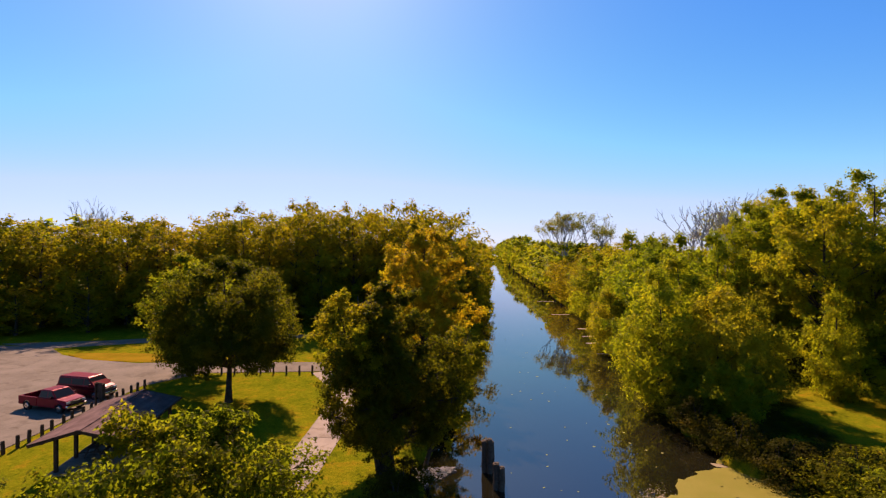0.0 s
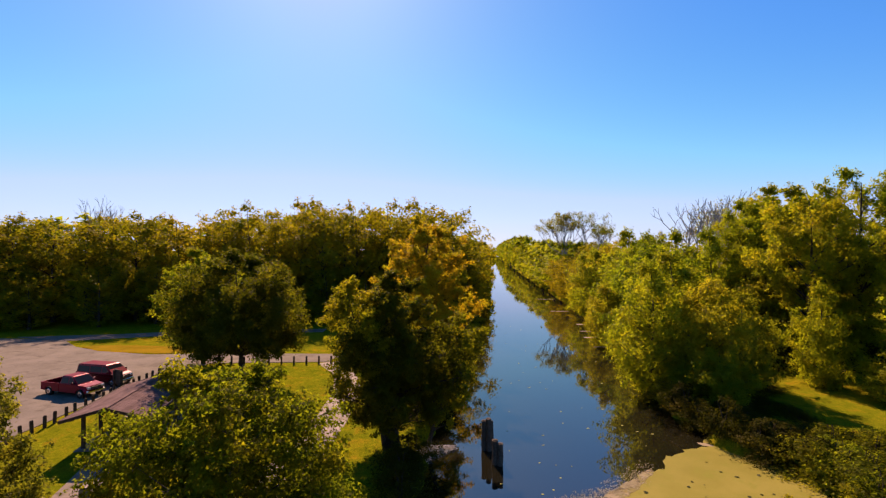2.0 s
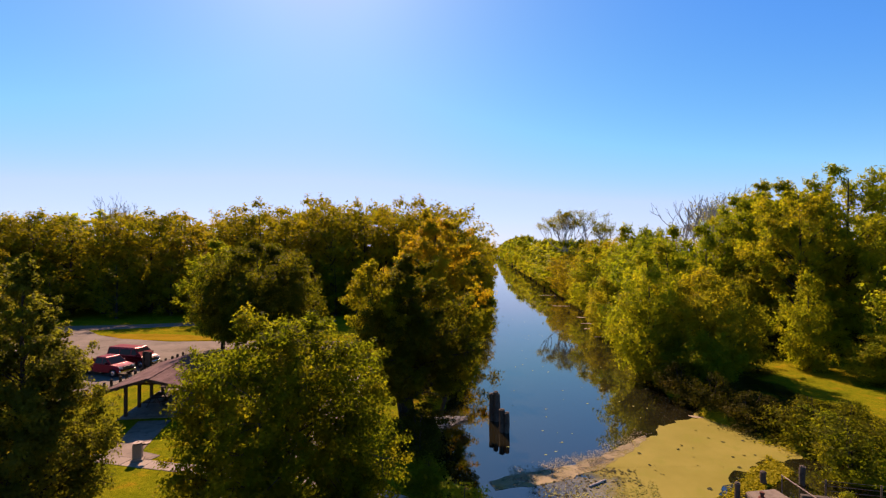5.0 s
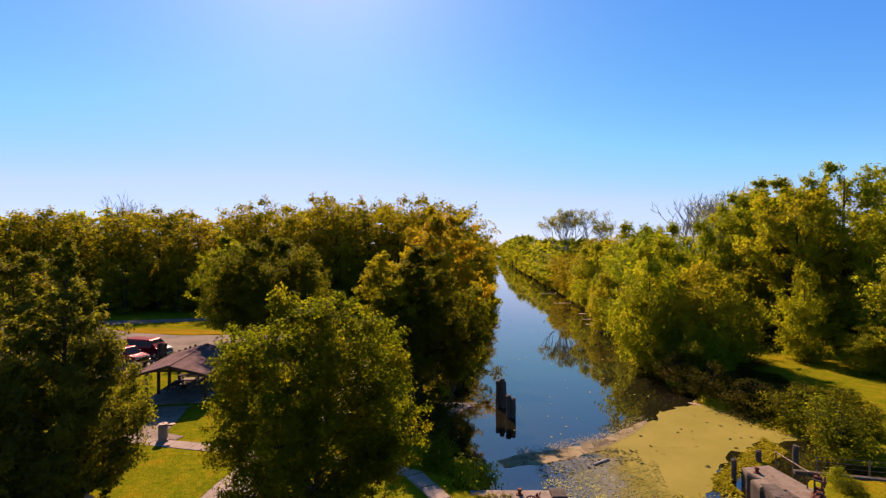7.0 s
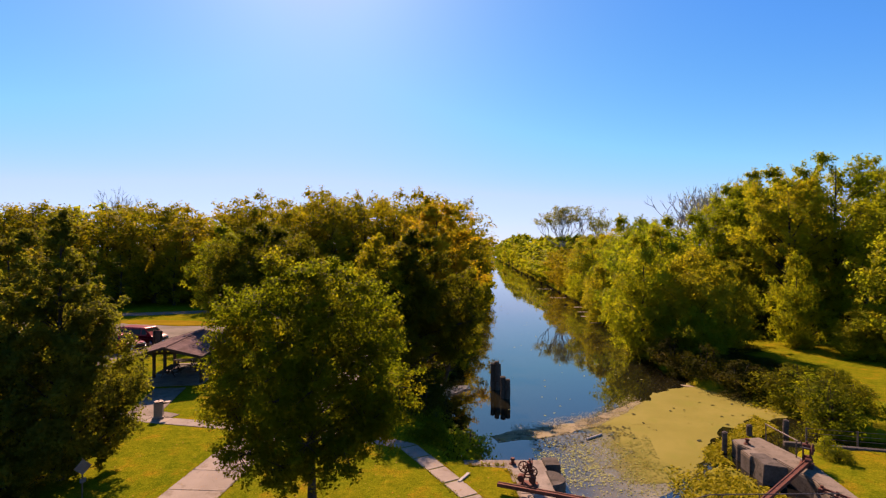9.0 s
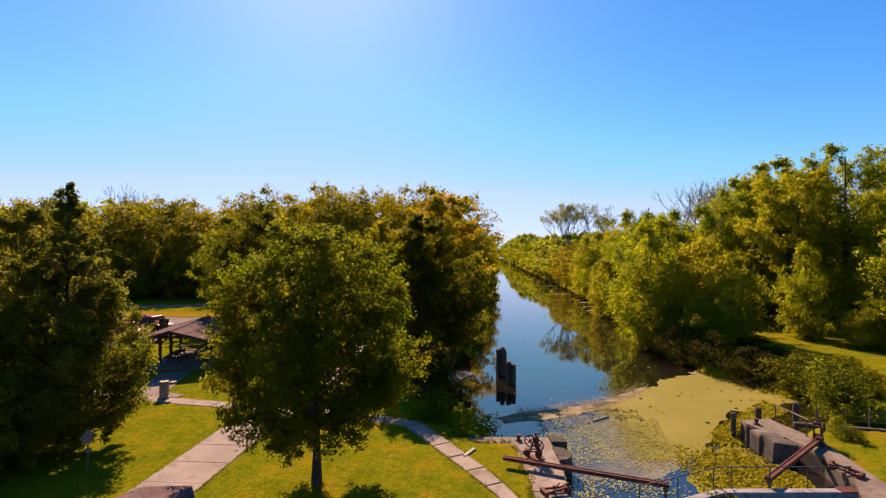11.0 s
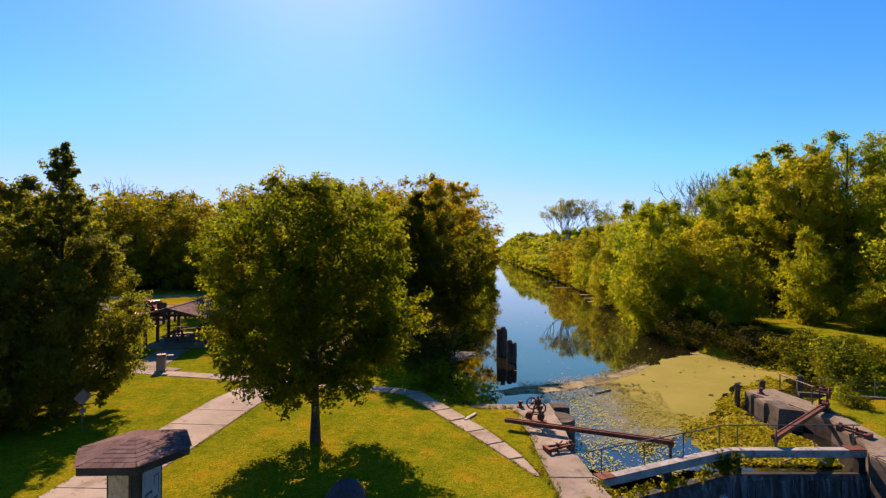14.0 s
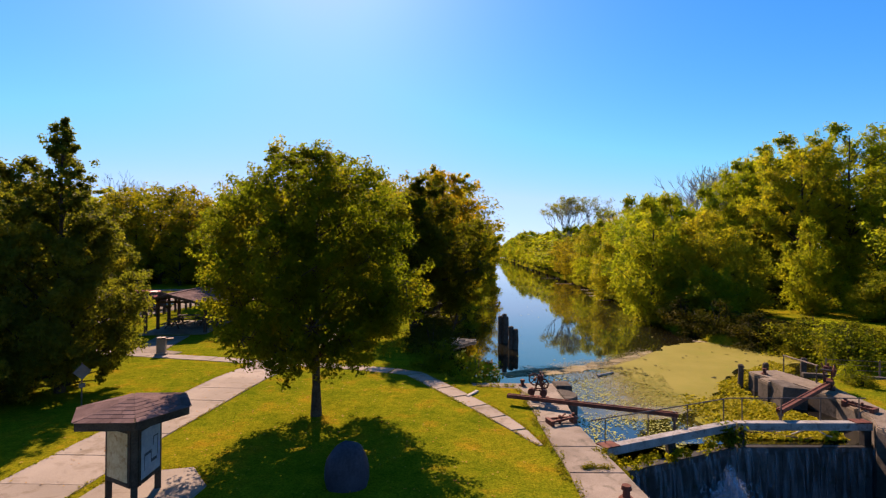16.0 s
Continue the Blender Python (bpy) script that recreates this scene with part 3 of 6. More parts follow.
# kind, x, y, spread, height in metres
RIGHT_TREES = (
    (2, 24.4, 43.2, 0.70, 11.4), (2, 28.9, 45.4, 0.56, 10.4), (0, 23.0, 38.6, 0.42, 5.6), (1, 20.4, 46.0, 0.72, 13.2), (0, 21.8, 42.0, 0.67, 9.4), (0, 22.0, 50.5, 0.90, 10.8), (1, 25.2, 52.0, 1.02, 12.6), (2, 26.6, 47.5, 0.62, 11.8),
    (0, 23.4, 57.5, 0.94, 10.6), (1, 26.8, 58.5, 0.82, 13.2), (0, 25.0, 65.0, 0.94, 9.8), (2, 24.6, 72.0, 0.70, 10.4), (1, 28.8, 68.0, 1.14, 13.6), (0, 27.4, 79.0, 1.08, 10.8), (1, 31.8, 76.0, 1.0, 15.2),
    (0, 28.8, 87.0, 1.0, 11.8), (1, 33.4, 86.0, 1.1, 16.2), (1, 30.4, 96.0, 1.1, 12.6), (0, 36.0, 95.0, 1.1, 17.2), (1, 37.0, 66.0, 0.9, 15.4), (0, 35.8, 71.0, 1.0, 15.6), (1, 38.5, 79.0, 1.1, 15.6),
    (1, 37.4, 46.5, 0.55, 9.4), (0, 39.5, 40.0, 0.90, 11.0), (2, 39.5, 61.0, 1.0, 13.4), (1, 43.0, 38.0, 1.01, 12.5), (1, 44.0, 55.0, 1.08, 11.0), (0, 50.0, 56.0, 1.08, 11.0))
TALL_TREES = (
    (0, 41.0, 53.0, 1.0, 19.4), (1, 42.5, 60.0, 1.0, 19.0), (0, 49.6, 56.2, 1.1, 21.0), (1, 42.5, 67.0, 0.9, 19.0), (0, 47.0, 67.0, 1.0, 20.0), (1, 48.0, 44.0, 0.95, 16.8),
    (0, 55.0, 48.0, 1.0, 20.0), (1, 56.0, 59.0, 1.0, 20.0), (1, 49.5, 76.0, 1.0, 19.5), (0, 54.0, 72.0, 1.0, 20.0))
rnd = random.Random(5)
for k, x, y, s, hh in RIGHT_TREES:
    again(MID, k, x, y, rnd.uniform(0, 360), s * 1.28, hh / 12.0, "trees on the right bank")
for k, x, y, s, hh in TALL_TREES:
    again(TALL, k, x, y, rnd.uniform(0, 360), s, (hh + 1.7) / 20.0, "tall trees by the clearing")
# woods behind the car park
for row, (y0, n) in enumerate(((95, 27), (104, 18))):
    for k in range(n):
        f = k / (n - 1)
        x = -112 + f * 113 + rnd.uniform(-2, 2)
        y = y0 + rnd.uniform(-3, 3) - max(0, -55 - x) * 0.30
        hh = 20.4 + 2.4 * step(-55, -26, x) + 0.5 * row + rnd.uniform(-1.0, 0.7)
        again(FAR, rnd.randrange(3), x, y, rnd.uniform(0, 360), rnd.uniform(0.95, 1.3), float(hh) / 20.0, "woods behind the car park")
for k in range(11):
    again(FAR, k % 3, -84 + k * 7.6 + rnd.uniform(-2, 2), 86.0 + rnd.uniform(-1.5, 1.5) - max(0, 29 - k * 7.6) * 0.3, rnd.uniform(0, 360), rnd.uniform(0.6, 0.85), rnd.uniform(8, 13) / 20.0, "woods behind the car park")
for k in range(13):
    again(FAR, k % 3, -96 + k * 8.0 + rnd.uniform(-2, 2), 99.0 + rnd.uniform(-1.5, 1.5) - max(0, 41 - k * 8.0) * 0.3, rnd.uniform(0, 360), rnd.uniform(0.95, 1.2), rnd.uniform(7, 10) / 20.0, "woods behind the car park")
for k in range(18):
    x = -118 + k * 6.6 + rnd.uniform(-2, 2)
    again(DISTANT, k % 2, x, 114.0 + rnd.uniform(-2, 2) - max(0, -55 - x) * 0.3, rnd.uniform(0, 360), rnd.uniform(1.2, 1.5), (19.6 + 2.6 * float(step(-60, -28, x)) + rnd.uniform(-1, 1)) / 18.0, "woods behind the car park")
# woods beyond the clearing
for k in range(10):
    x = 50 + (k % 10) * 8.5 + rnd.uniform(-2, 2)
    y = (90, 66)[k // 10] + rnd.uniform(-3, 3) + (k % 10) * 1.0
    if k // 10 == 1:
        x += 18
    again(FAR, rnd.randrange(3), x, y, rnd.uniform(0, 360), rnd.uniform(0.95, 1.15), rnd.uniform(17, 20) / 20.0, "woods beyond the clearing")
# both banks towards the distance
y = 98.0
while y < 1100:
    for side in (0, 1):
        for depth in (0, 1, 2):
            off = (1.8, 8.0, 16.0)[depth]
            x = (float(bank(LEFT_BANK, y)) - off) if side == 0 else (float(bank(RIGHT_BANK, y)) + off)
            hh = (11.5, 17.0, 21.0)[depth] + (4.0 if depth == 0 else 0.0) if side == 0 else (11.0, 15.0, 16.0)[depth] + 11.0 * float(step(190, 420, y))
            hh += rnd.uniform(-1.5, 1.5)
            kinds = FAR if y < 150 else DISTANT
            sp = rnd.uniform(0.9, 1.15) * (0.68 if depth == 0 else 0.92) * max(1.0, hh / 18.0)
            if depth == 2 and (y > 320 or side == 0):
                continue
            again(kinds, rnd.randrange(len(kinds)), x + rnd.uniform(-1.0, 1.0), y + rnd.uniform(-2, 2), rnd.uniform(0, 360), sp, hh / (20.0 if kinds is FAR else 18.0), "trees along the far canal")
    y *= 1.062 if y < 260 else 1.1
for k in range(14):
    again(DISTANT, k % 2, 40 + k * 12, 1150 + rnd.uniform(-20, 20), rnd.uniform(0, 360), 1.6, 1.1, "trees along the far canal")
# brush along both waterlines
y = 24.5
while y < 92:
    d = 2.0 + y * 0.015
    xr = float(bank(RIGHT_BANK, y))
    # kind 1 brings its painted shade to the stretches below the trees
    again(SHRUB, 1 if 30 < y < 41 else rnd.choice((0, 2)), xr + 0.7 + rnd.uniform(-0.3, 0.5), y, rnd.uniform(0, 360), rnd.uniform(0.8, 1.25), rnd.uniform(0.7, 1.3), "brush along the bank")
    if y > 26:
        again(SHRUB, 1 if 30 < y < 43 else rnd.choice((0, 2)), xr + 2.7 + rnd.uniform(-0.5, 0.8), y + 1.0, rnd.uniform(0, 360), rnd.uniform(0.9, 1.3), rnd.uniform(0.5, 0.8) if y < 48 else rnd.uniform(0.9, 1.5), "brush along the bank")
    if y > 36 or 21 < y < 30:
        again(SHRUB, 1 if 24 < y < 42 else rnd.choice((0, 2)), float(bank(LEFT_BANK, y)) - 1.2 + rnd.uniform(-0.4, 0.4), y, rnd.uniform(0, 360), rnd.uniform(0.8, 1.2), rnd.uniform(0.7, 1.2), "brush along the bank")
    y += d
for k, x, y, s, sz in ((0, 22.4, 22.9, 0.95, 1.2), (0, 24.4, 26.2, 1.0, 1.0), (2, 23.0, 27.6, 0.9, 0.8), (0, 25.8, 25.4, 0.8, 0.95), (2, 27.5, 23.6, 0.7, 0.65), (0, 30.0, 22.4, 0.6, 0.5), (2, 33.0, 22.0, 0.6, 0.5),
                       (2, -0.1, 18.8, 0.85, 1.3), (0, -1.9, 20.3, 0.7, 0.85), (0, 18.4, 17.4, 0.4, 0.34), (2, 18.6, 18.4, 0.3, 0.5), (1, 21.8, 30.6, 1.0, 0.8), (1, 22.6, 32.2, 1.0, 0.9), (0, 26.2, 30.8, 0.9, 0.95), (0, 28.0, 29.6, 0.85, 0.8), (2, 25.0, 29.2, 0.8, 0.8), (0, 29.6, 31.6, 0.7, 0.7)):
    again(SHRUB, k, x, y, rnd.uniform(0, 360), s, sz, "brush along the bank")


rnd = random.Random(31)
y = 29.0
while y < 50:
    xr, xc = float(bank(RIGHT_BANK, y)), float(np.interp(y, [28, 34, 42, 52], [30.2, 30.4, 30.6, 31.2]))
    x = xr + 1.6
    while x < xc:
        f = 1 - (x - xr) / (xc - xr + 1)
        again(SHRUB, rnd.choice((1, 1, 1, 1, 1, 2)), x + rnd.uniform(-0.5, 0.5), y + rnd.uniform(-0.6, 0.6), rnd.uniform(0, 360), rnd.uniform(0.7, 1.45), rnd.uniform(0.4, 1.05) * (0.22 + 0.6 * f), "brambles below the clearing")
        x += 2.3
    y += 2.3


for k in range(26):
    x = 32.0 + (k % 13) * 2.3 + rnd.uniform(-0.7, 0.7)
    y = (54.5 if k < 13 else 58.5) + rnd.uniform(-1.2, 1.2) - max(0, x - 42) * 0.35
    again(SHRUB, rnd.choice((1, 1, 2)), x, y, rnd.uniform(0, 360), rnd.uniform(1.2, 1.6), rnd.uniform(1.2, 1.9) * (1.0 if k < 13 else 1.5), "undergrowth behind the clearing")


def bare_tree(name, label, x, y, height, spread, seed, leaves=None, thick=5):
    """A leafless tree: stems that fork four times into twigs."""
    rr = random.Random(seed)
    verts, faces = [], []
    tips = []

    def grow(p, d, length, r, level):
        q = p + d * length
        mid = p.lerp(q, 0.5) + Vector((rr.uniform(-1, 1), rr.uniform(-1, 1), 0)) * length * 0.06
        tube(verts, faces, [p, mid, q], [r, r * 0.8, r * 0.6], 6 if level < 2 else 3)
        if level == 6:
            tips.append(q)
            return
        for _ in range(3 if level < 3 else 2):
            e = (d + Vector((rr.gauss(0, 1), rr.gauss(0, 1), rr.uniform(0.3, 1.3))) * spread).normalized()
            grow(p.lerp(q, rr.uniform(0.6, 1.0)), e, length * rr.uniform(0.62, 0.82), r * 0.68, level + 1)

    grow(Vector((0, 0, -0.3)), Vector((0, 0, 1)), height * 0.30, height * 0.013, 0)
    tree = thing(name, label, "tree")
    mesh_part("trunk", [tuple(v) for v in verts], faces, GREYBARK, tree)
    if leaves:
        rng = np.random.default_rng(seed)
        pts = np.array([tuple(t) for t in tips])
        me = leaf_mesh("crown", pts, np.full(len(pts), 1.0), lambda p: p * np.array([0, 0, 0.8]), thick, 0.36, rng, 0.0, True)
        me.materials.append(leaves)
        new("crown", me).parent = tree
    plant(tree, x, y)
    return tree


bare_tree("bare_tree", "bare grey tree standing above the green bank", 44.3, 82.0, 28.5, 0.5, 3)
bare_tree("bare_tree", "bare grey tree beside another above the green bank", 47.6, 84.0, 28.5, 0.48, 13)
bare_tree("bare_tree", "half bare tree with thin leaves at one side", 51.2, 86.0, 29.0, 0.45, 7, OLIVE)
bare_tree("bare_tree", "bare grey treetop above the woods", -80.0, 106.0, 28.5, 0.4, 9)
bare_tree("sparse_tree", "tall sparse tree with thin dark leaves far along the canal", 41.0, 158.0, 30.0, 0.42, 4, BANKGREEN, 26)
bare_tree("sparse_tree", "tall sparse tree with thin dark leaves far along the canal", 49.0, 158.0, 31.0, 0.44, 5, BANKGREEN, 14)

# ---- lock ----
lock_wall = part("lock_wall", slab(((-0.3, 17.5), (-0.3, 16.9), (1.75, 16.5), (1.95, 11.5), (1.85, 6.5), (1.85, -30), (4.6, -30), (3.75, 6.4), (3.3, 11.5), (3.55, 14.2), (3.7, 17.5)), -6, 0.0, 0.04), CONCRETE)
tagged(lock_wall, "old grey concrete lock wall with worn edges", "lock wall", kind="structure")
# the wall's body is a darker concrete than the coping on top
right_wall = part("lock_wall", slab(((14.05, -30), (14.05, 11.6), (14.8, 12.7), (15.45, 15.2), (15.25, 17.45), (14.15, 17.75), (14.22, 18.6), (14.75, 18.65), (14.5, 19.35), (14.6, 20.0), (16.3, 20.3), (16.75, 17.0), (15.8, 11.8), (15.7, -30)), -6, -0.12, 0.0), DARKCONCRETE)
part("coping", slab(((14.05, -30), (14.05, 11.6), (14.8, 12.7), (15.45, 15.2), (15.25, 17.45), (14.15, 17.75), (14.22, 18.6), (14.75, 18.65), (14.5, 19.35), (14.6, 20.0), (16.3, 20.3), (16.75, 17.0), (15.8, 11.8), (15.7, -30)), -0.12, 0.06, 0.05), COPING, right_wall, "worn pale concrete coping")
tagged(right_wall, "old grey concrete lock wall on the far side", "lock wall", kind="structure")
for pts, kind_label in ((((14.2, 16.7), (15.1, 16.3), (15.1, 18.0), (14.35, 18.1)), "tapered concrete buttress of the lock wall"),):
    bm = slab(pts, -3.0, 0.1, 0.0)
    for v in bm.verts:
        if v.co.z < -1:
            v.co.x -= 0.35
            v.co.y -= 0.2
    bmesh.ops.bevel(bm, geom=bm.edges[:], offset=0.03, segments=2, affect="EDGES")
    tagged(part("buttress", bm, DARKCONCRETE), kind_label, "buttress", kind="structure")
tagged(part("buttress", slab(((3.6, 16.6), (4.35, 16.6), (4.35, 17.5), (3.6, 17.5)), -3, 0.12, 0.03), DARKCONCRETE), "square concrete block at the end of the wall", "buttress", kind="structure")
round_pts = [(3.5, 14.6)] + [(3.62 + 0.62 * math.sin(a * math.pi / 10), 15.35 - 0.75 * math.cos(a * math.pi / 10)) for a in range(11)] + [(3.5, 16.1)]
tagged(part("buttress", slab(round_pts, -3, 0.1, 0.04), DARKCONCRETE), "round nosed concrete pier of the lock wall", "buttress", kind="structure")
# panels of worn concrete on top of the left wall
cuts = [-8, -5.2, -2.6, 0.0, 2.8, 5.3, 7.7, 9.6, 11.9, 14.0, 16.3]
for a, b in zip(cuts, cuts[1:]):
    def inner_edge(v):
        return float(np.interp(v, [-30, 6.4, 11.5, 14.2, 17.5], [4.6, 3.75, 3.3, 3.55, 3.7]))
    pts = ((1.95 + 0.05 * math.sin(a), a + 0.02), (inner_edge(a) - 0.05, a + 0.02), (inner_edge(b) - 0.05, b - 0.02), (1.95 + 0.05 * math.sin(b), b - 0.02))
    part("panel", slab(pts, -0.05, 0.045, 0.015), CONCRETE, lock_wall)
end_wall = part("lock_end_wall", boxed(2, -31, -6, 15.5, -30, 0.0), DARKSTONE)
tagged(end_wall, "plain concrete wall closing the lock chamber", "lock wall", kind="structure")

GATE_A, GATE_M, GATE_C = Vector((3.45, 9.6, 0)), Vector((9.2, 12.1, 0)), Vector((14.3, 12.2, 0))


def waterfall_material():
    m, nt, b = material("falling_water", 0.15, 0.0, 0.6)
    tc = nt.nodes.new("ShaderNodeTexCoord")
    mp = nt.nodes.new("ShaderNodeMapping")
    mp.inputs["Scale"].default_value = (5.0, 5.0, 0.35)
    nt.links.new(tc.outputs["Object"], mp.inputs["Vector"])
    n = nt.nodes.new("ShaderNodeTexNoise")
    n.inputs["Scale"].default_value, n.inputs["Detail"].default_value = 1.6, 5.0
    nt.links.new(mp.outputs["Vector"], n.inputs["Vector"])
    b.inputs["Base Color"].default_value = (0.42, 0.44, 0.5, 1)
    alpha = ramp(nt, n.outputs["Fac"], [(0.44, (0.02, 0.02, 0.02)), (0.72, (0.34, 0.34, 0.34))])
    nt.links.new(alpha, b.inputs["Alpha"])
    bump(nt, b, n.outputs["Fac"], 0.6, 0.05)
    return m


FALLS = waterfall_material()
SPRAY = mottled("spray", (0.45, 0.50, 0.60), (0.60, 0.64, 0.72), 3.0, 14.0, 0.9, bump_d=0.001)
SPRAY.node_tree.nodes["Principled BSDF"].inputs["Alpha"].default_value = 0.22


def lock_gate(p, q, label, low):
    gate = thing("lock_gate", label, "lock gate")
    d = (q - p).normalized()
    side = Vector((-d.y, d.x, 0))
    up = Vector((0, 0, 1))
    n = (q - p).length
    part("top_beam", beam(p + up * -0.11, q + up * -0.11, 0.33, 0.28, 0.02), GATEPAINT, gate)
    part("mid_beam", beam(p - up * 0.98, q - up * 0.98, 0.34, 0.26, 0.02), DARKSTONE, gate, "dark wet timber beam")
    for k in ((0, 2) if low else (0, 1, 2)):
        s = p + d * (0.15 + k * (n - 0.3) / 2)
        part("gate_post", beam(s - up * 4.4, s - up * 0.24, 0.26, 0.26, 0.015), DARKSTONE, gate)
    boards = int(n / 0.28)
    for k in range(boards):
        s = p + d * ((k + 0.5) * n / boards)
        j = random.Random(k).uniform(-0.03, 0.03)
        part("plank", beam(s - side * 0.1 - up * 4.4, s - side * 0.1 - up * (0.92 + j), n / boards - 0.02, 0.08, 0.0), DARKSTONE, gate)
    e, d2 = (q, -d) if low else (p, d)
    part("corner_plate", beam(e + d2 * 0.05 + up * 0.05, e + d2 * 0.65 + up * 0.05, 0.46, 0.04, 0.01), RUST, gate, "rust red iron plate")
    # the walkway's pipe rail
    posts = 4
    for k in range(posts):
        s = p + d * (0.35 + k * (n - 0.6) / (posts - 1)) + side * 0.15
        part("rail_post", rod(s - up * 0.05, s + up * 0.86, 0.02), STEEL, gate)
    part("handrail", rod(p - d * 0.2 + side * 0.15 + up * 0.86, q + side * 0.15 + up * 0.86, 0.022), STEEL, gate)
    # falling water, a rippled sheet
    bm = bmesh.new()
    rng = random.Random(3)
    cols, rows = 60, 12
    grid = []
    for r in range(rows + 1):
        z = -0.86 - (POOL_Z * -1 - 0.86) * r / rows
        line = []
        for c in range(cols + 1):
            s = p + d * (n * c / cols) - side * (0.22 + 0.28 * (r / rows) ** 0.5 + 0.03 * math.sin(c * 1.7) + rng.uniform(-0.015, 0.015))
            line.append(bm.verts.new((s.x, s.y, z)))
        grid.append(line)
    for r in range(rows):
        for c in range(cols):
            bm.faces.new((grid[r][c], grid[r][c + 1], grid[r + 1][c + 1], grid[r + 1][c]))
    fall = part("waterfall", bm, FALLS, smooth=True)
    tagged(fall, "thin veil of water falling over the gate planks", "waterfall", kind="stuff")
    return gate


lock_gate(GATE_A, GATE_M - Vector((0.06, 0, 0)), "grey beamed lock gate with weeds and leaking planks", 0)
lock_gate(GATE_M + Vector((0.06, 0, 0)), GATE_C, "grey beamed lock gate with water pouring over planks", 1)


def foam_plume(x, y, z, r, h, seed, count):
    """Spray: thousands of drops, thickest low down and in the middle."""
    rng = np.random.default_rng(seed)
    g = rng.normal(size=(count, 3)) * np.array([0.42, 0.3, 0.0])
    f = rng.random(count) ** 1.6
    lump = 0.55 + 0.45 * np.sin(g[:, 0] * 9 + seed) * np.cos(g[:, 0] * 4)
    p = np.stack([x + g[:, 0] * r * (1.25 - 0.8 * f), y + g[:, 1] * r * (1.25 - 0.8 * f), z + f * h * (0.6 + 0.4 * lump)], 1)
    size = (0.02 + 0.04 * rng.random(count))[:, None]
    d = rng.normal(size=(count, 3, 3))
    v = p[:, None, :] + d * size[:, None]
    return tagged(mesh_part("spray", v.reshape(-1, 3).tolist(), np.arange(count * 3).reshape(-1, 3).tolist(), SPRAY), "white spray where the falling water strikes", "spray", kind="stuff")


foam_plume(8.2, 10.6, POOL_Z, 1.5, 3.2, 1, 26000)
foam_plume(7.2, 10.2, POOL_Z, 1.2, 2.2, 4, 7000)
foam_plume(11.5, 11.0, POOL_Z, 2.2, 0.7, 2, 4000)
foam_plume(13.3, 11.2, POOL_Z, 0.6, 1.8, 5, 2000)


def strut(p, q, label):
    """A latticed iron arm that moves a gate leaf."""
    arm = thing("swing_beam", label, "swing beam")
    p, q = Vector(p), Vector(q)
    d = (q - p).normalized()
    side = Vector((-d.y, d.x, 0))
    for s in (-0.09, 0.09):
        part("flange", beam(p + side * s, q + side * s, 0.05, 0.15, 0.006), RUST, arm)
    part("web", beam(p + Vector((0, 0, 0.02)), q + Vector((0, 0, 0.02)), 0.14, 0.05, 0.0), RUST, arm)
    part("hanger", rod(q - d * 0.12 + Vector((0, 0, -0.65)), q - d * 0.12 + Vector((0, 0, 0.1)), 0.05), STEEL, arm, "dark iron pin")
    part("collar", rod(q - d * 0.12 + Vector((0, 0, -0.2)), q - d * 0.12 + Vector((0, 0, -0.05)), 0.1, sides=10), STEEL, arm, "dark iron pin collar")
    return arm


strut((1.05, 14.25, 0.33), (6.98, 11.75, 0.38), "rust red iron arm reaching to the gate")
strut((16.5, 16.8, 0.3), (11.1, 12.4, 0.34), "rust red iron arm reaching to the far gate leaf")


def ring(bm, centre, axis, r, t, sides=20):
    axis = Vector(axis).normalized()
    u = axis.orthogonal().normalized()
    v = axis.cross(u)
    c = Vector(centre)
    vs = []
    for k in range(sides):
        a = 2 * math.pi * k / sides
        out = u * math.cos(a) + v * math.sin(a)
        vs.append([bm.verts.new(c + out * (r + t * math.cos(b)) + axis * t * math.sin(b)) for b in (0, 1.57, 3.14, 4.71)])
    for k in range(sides):
        for j in range(4):
            bm.faces.new((vs[k][j], vs[(k + 1) % sides][j], vs[(k + 1) % sides][(j + 1) % 4], vs[k][(j + 1) % 4]))
    return bm


def hand_wheel(bm, centre, axis, r):
    ring(bm, centre, axis, r, 0.03)
    axis = Vector(axis).normalized()
    u = axis.orthogonal().normalized()
    c = Vector(centre)
    for k in range(3):
        w = Matrix.Rotation(k * math.pi / 3, 3, axis) @ u
        rod(c - w * r, c + w * r, 0.018, sides=6, bm=bm)
    rod(c - axis * 0.08, c + axis * 0.08, 0.06, bm=bm)
    return bm


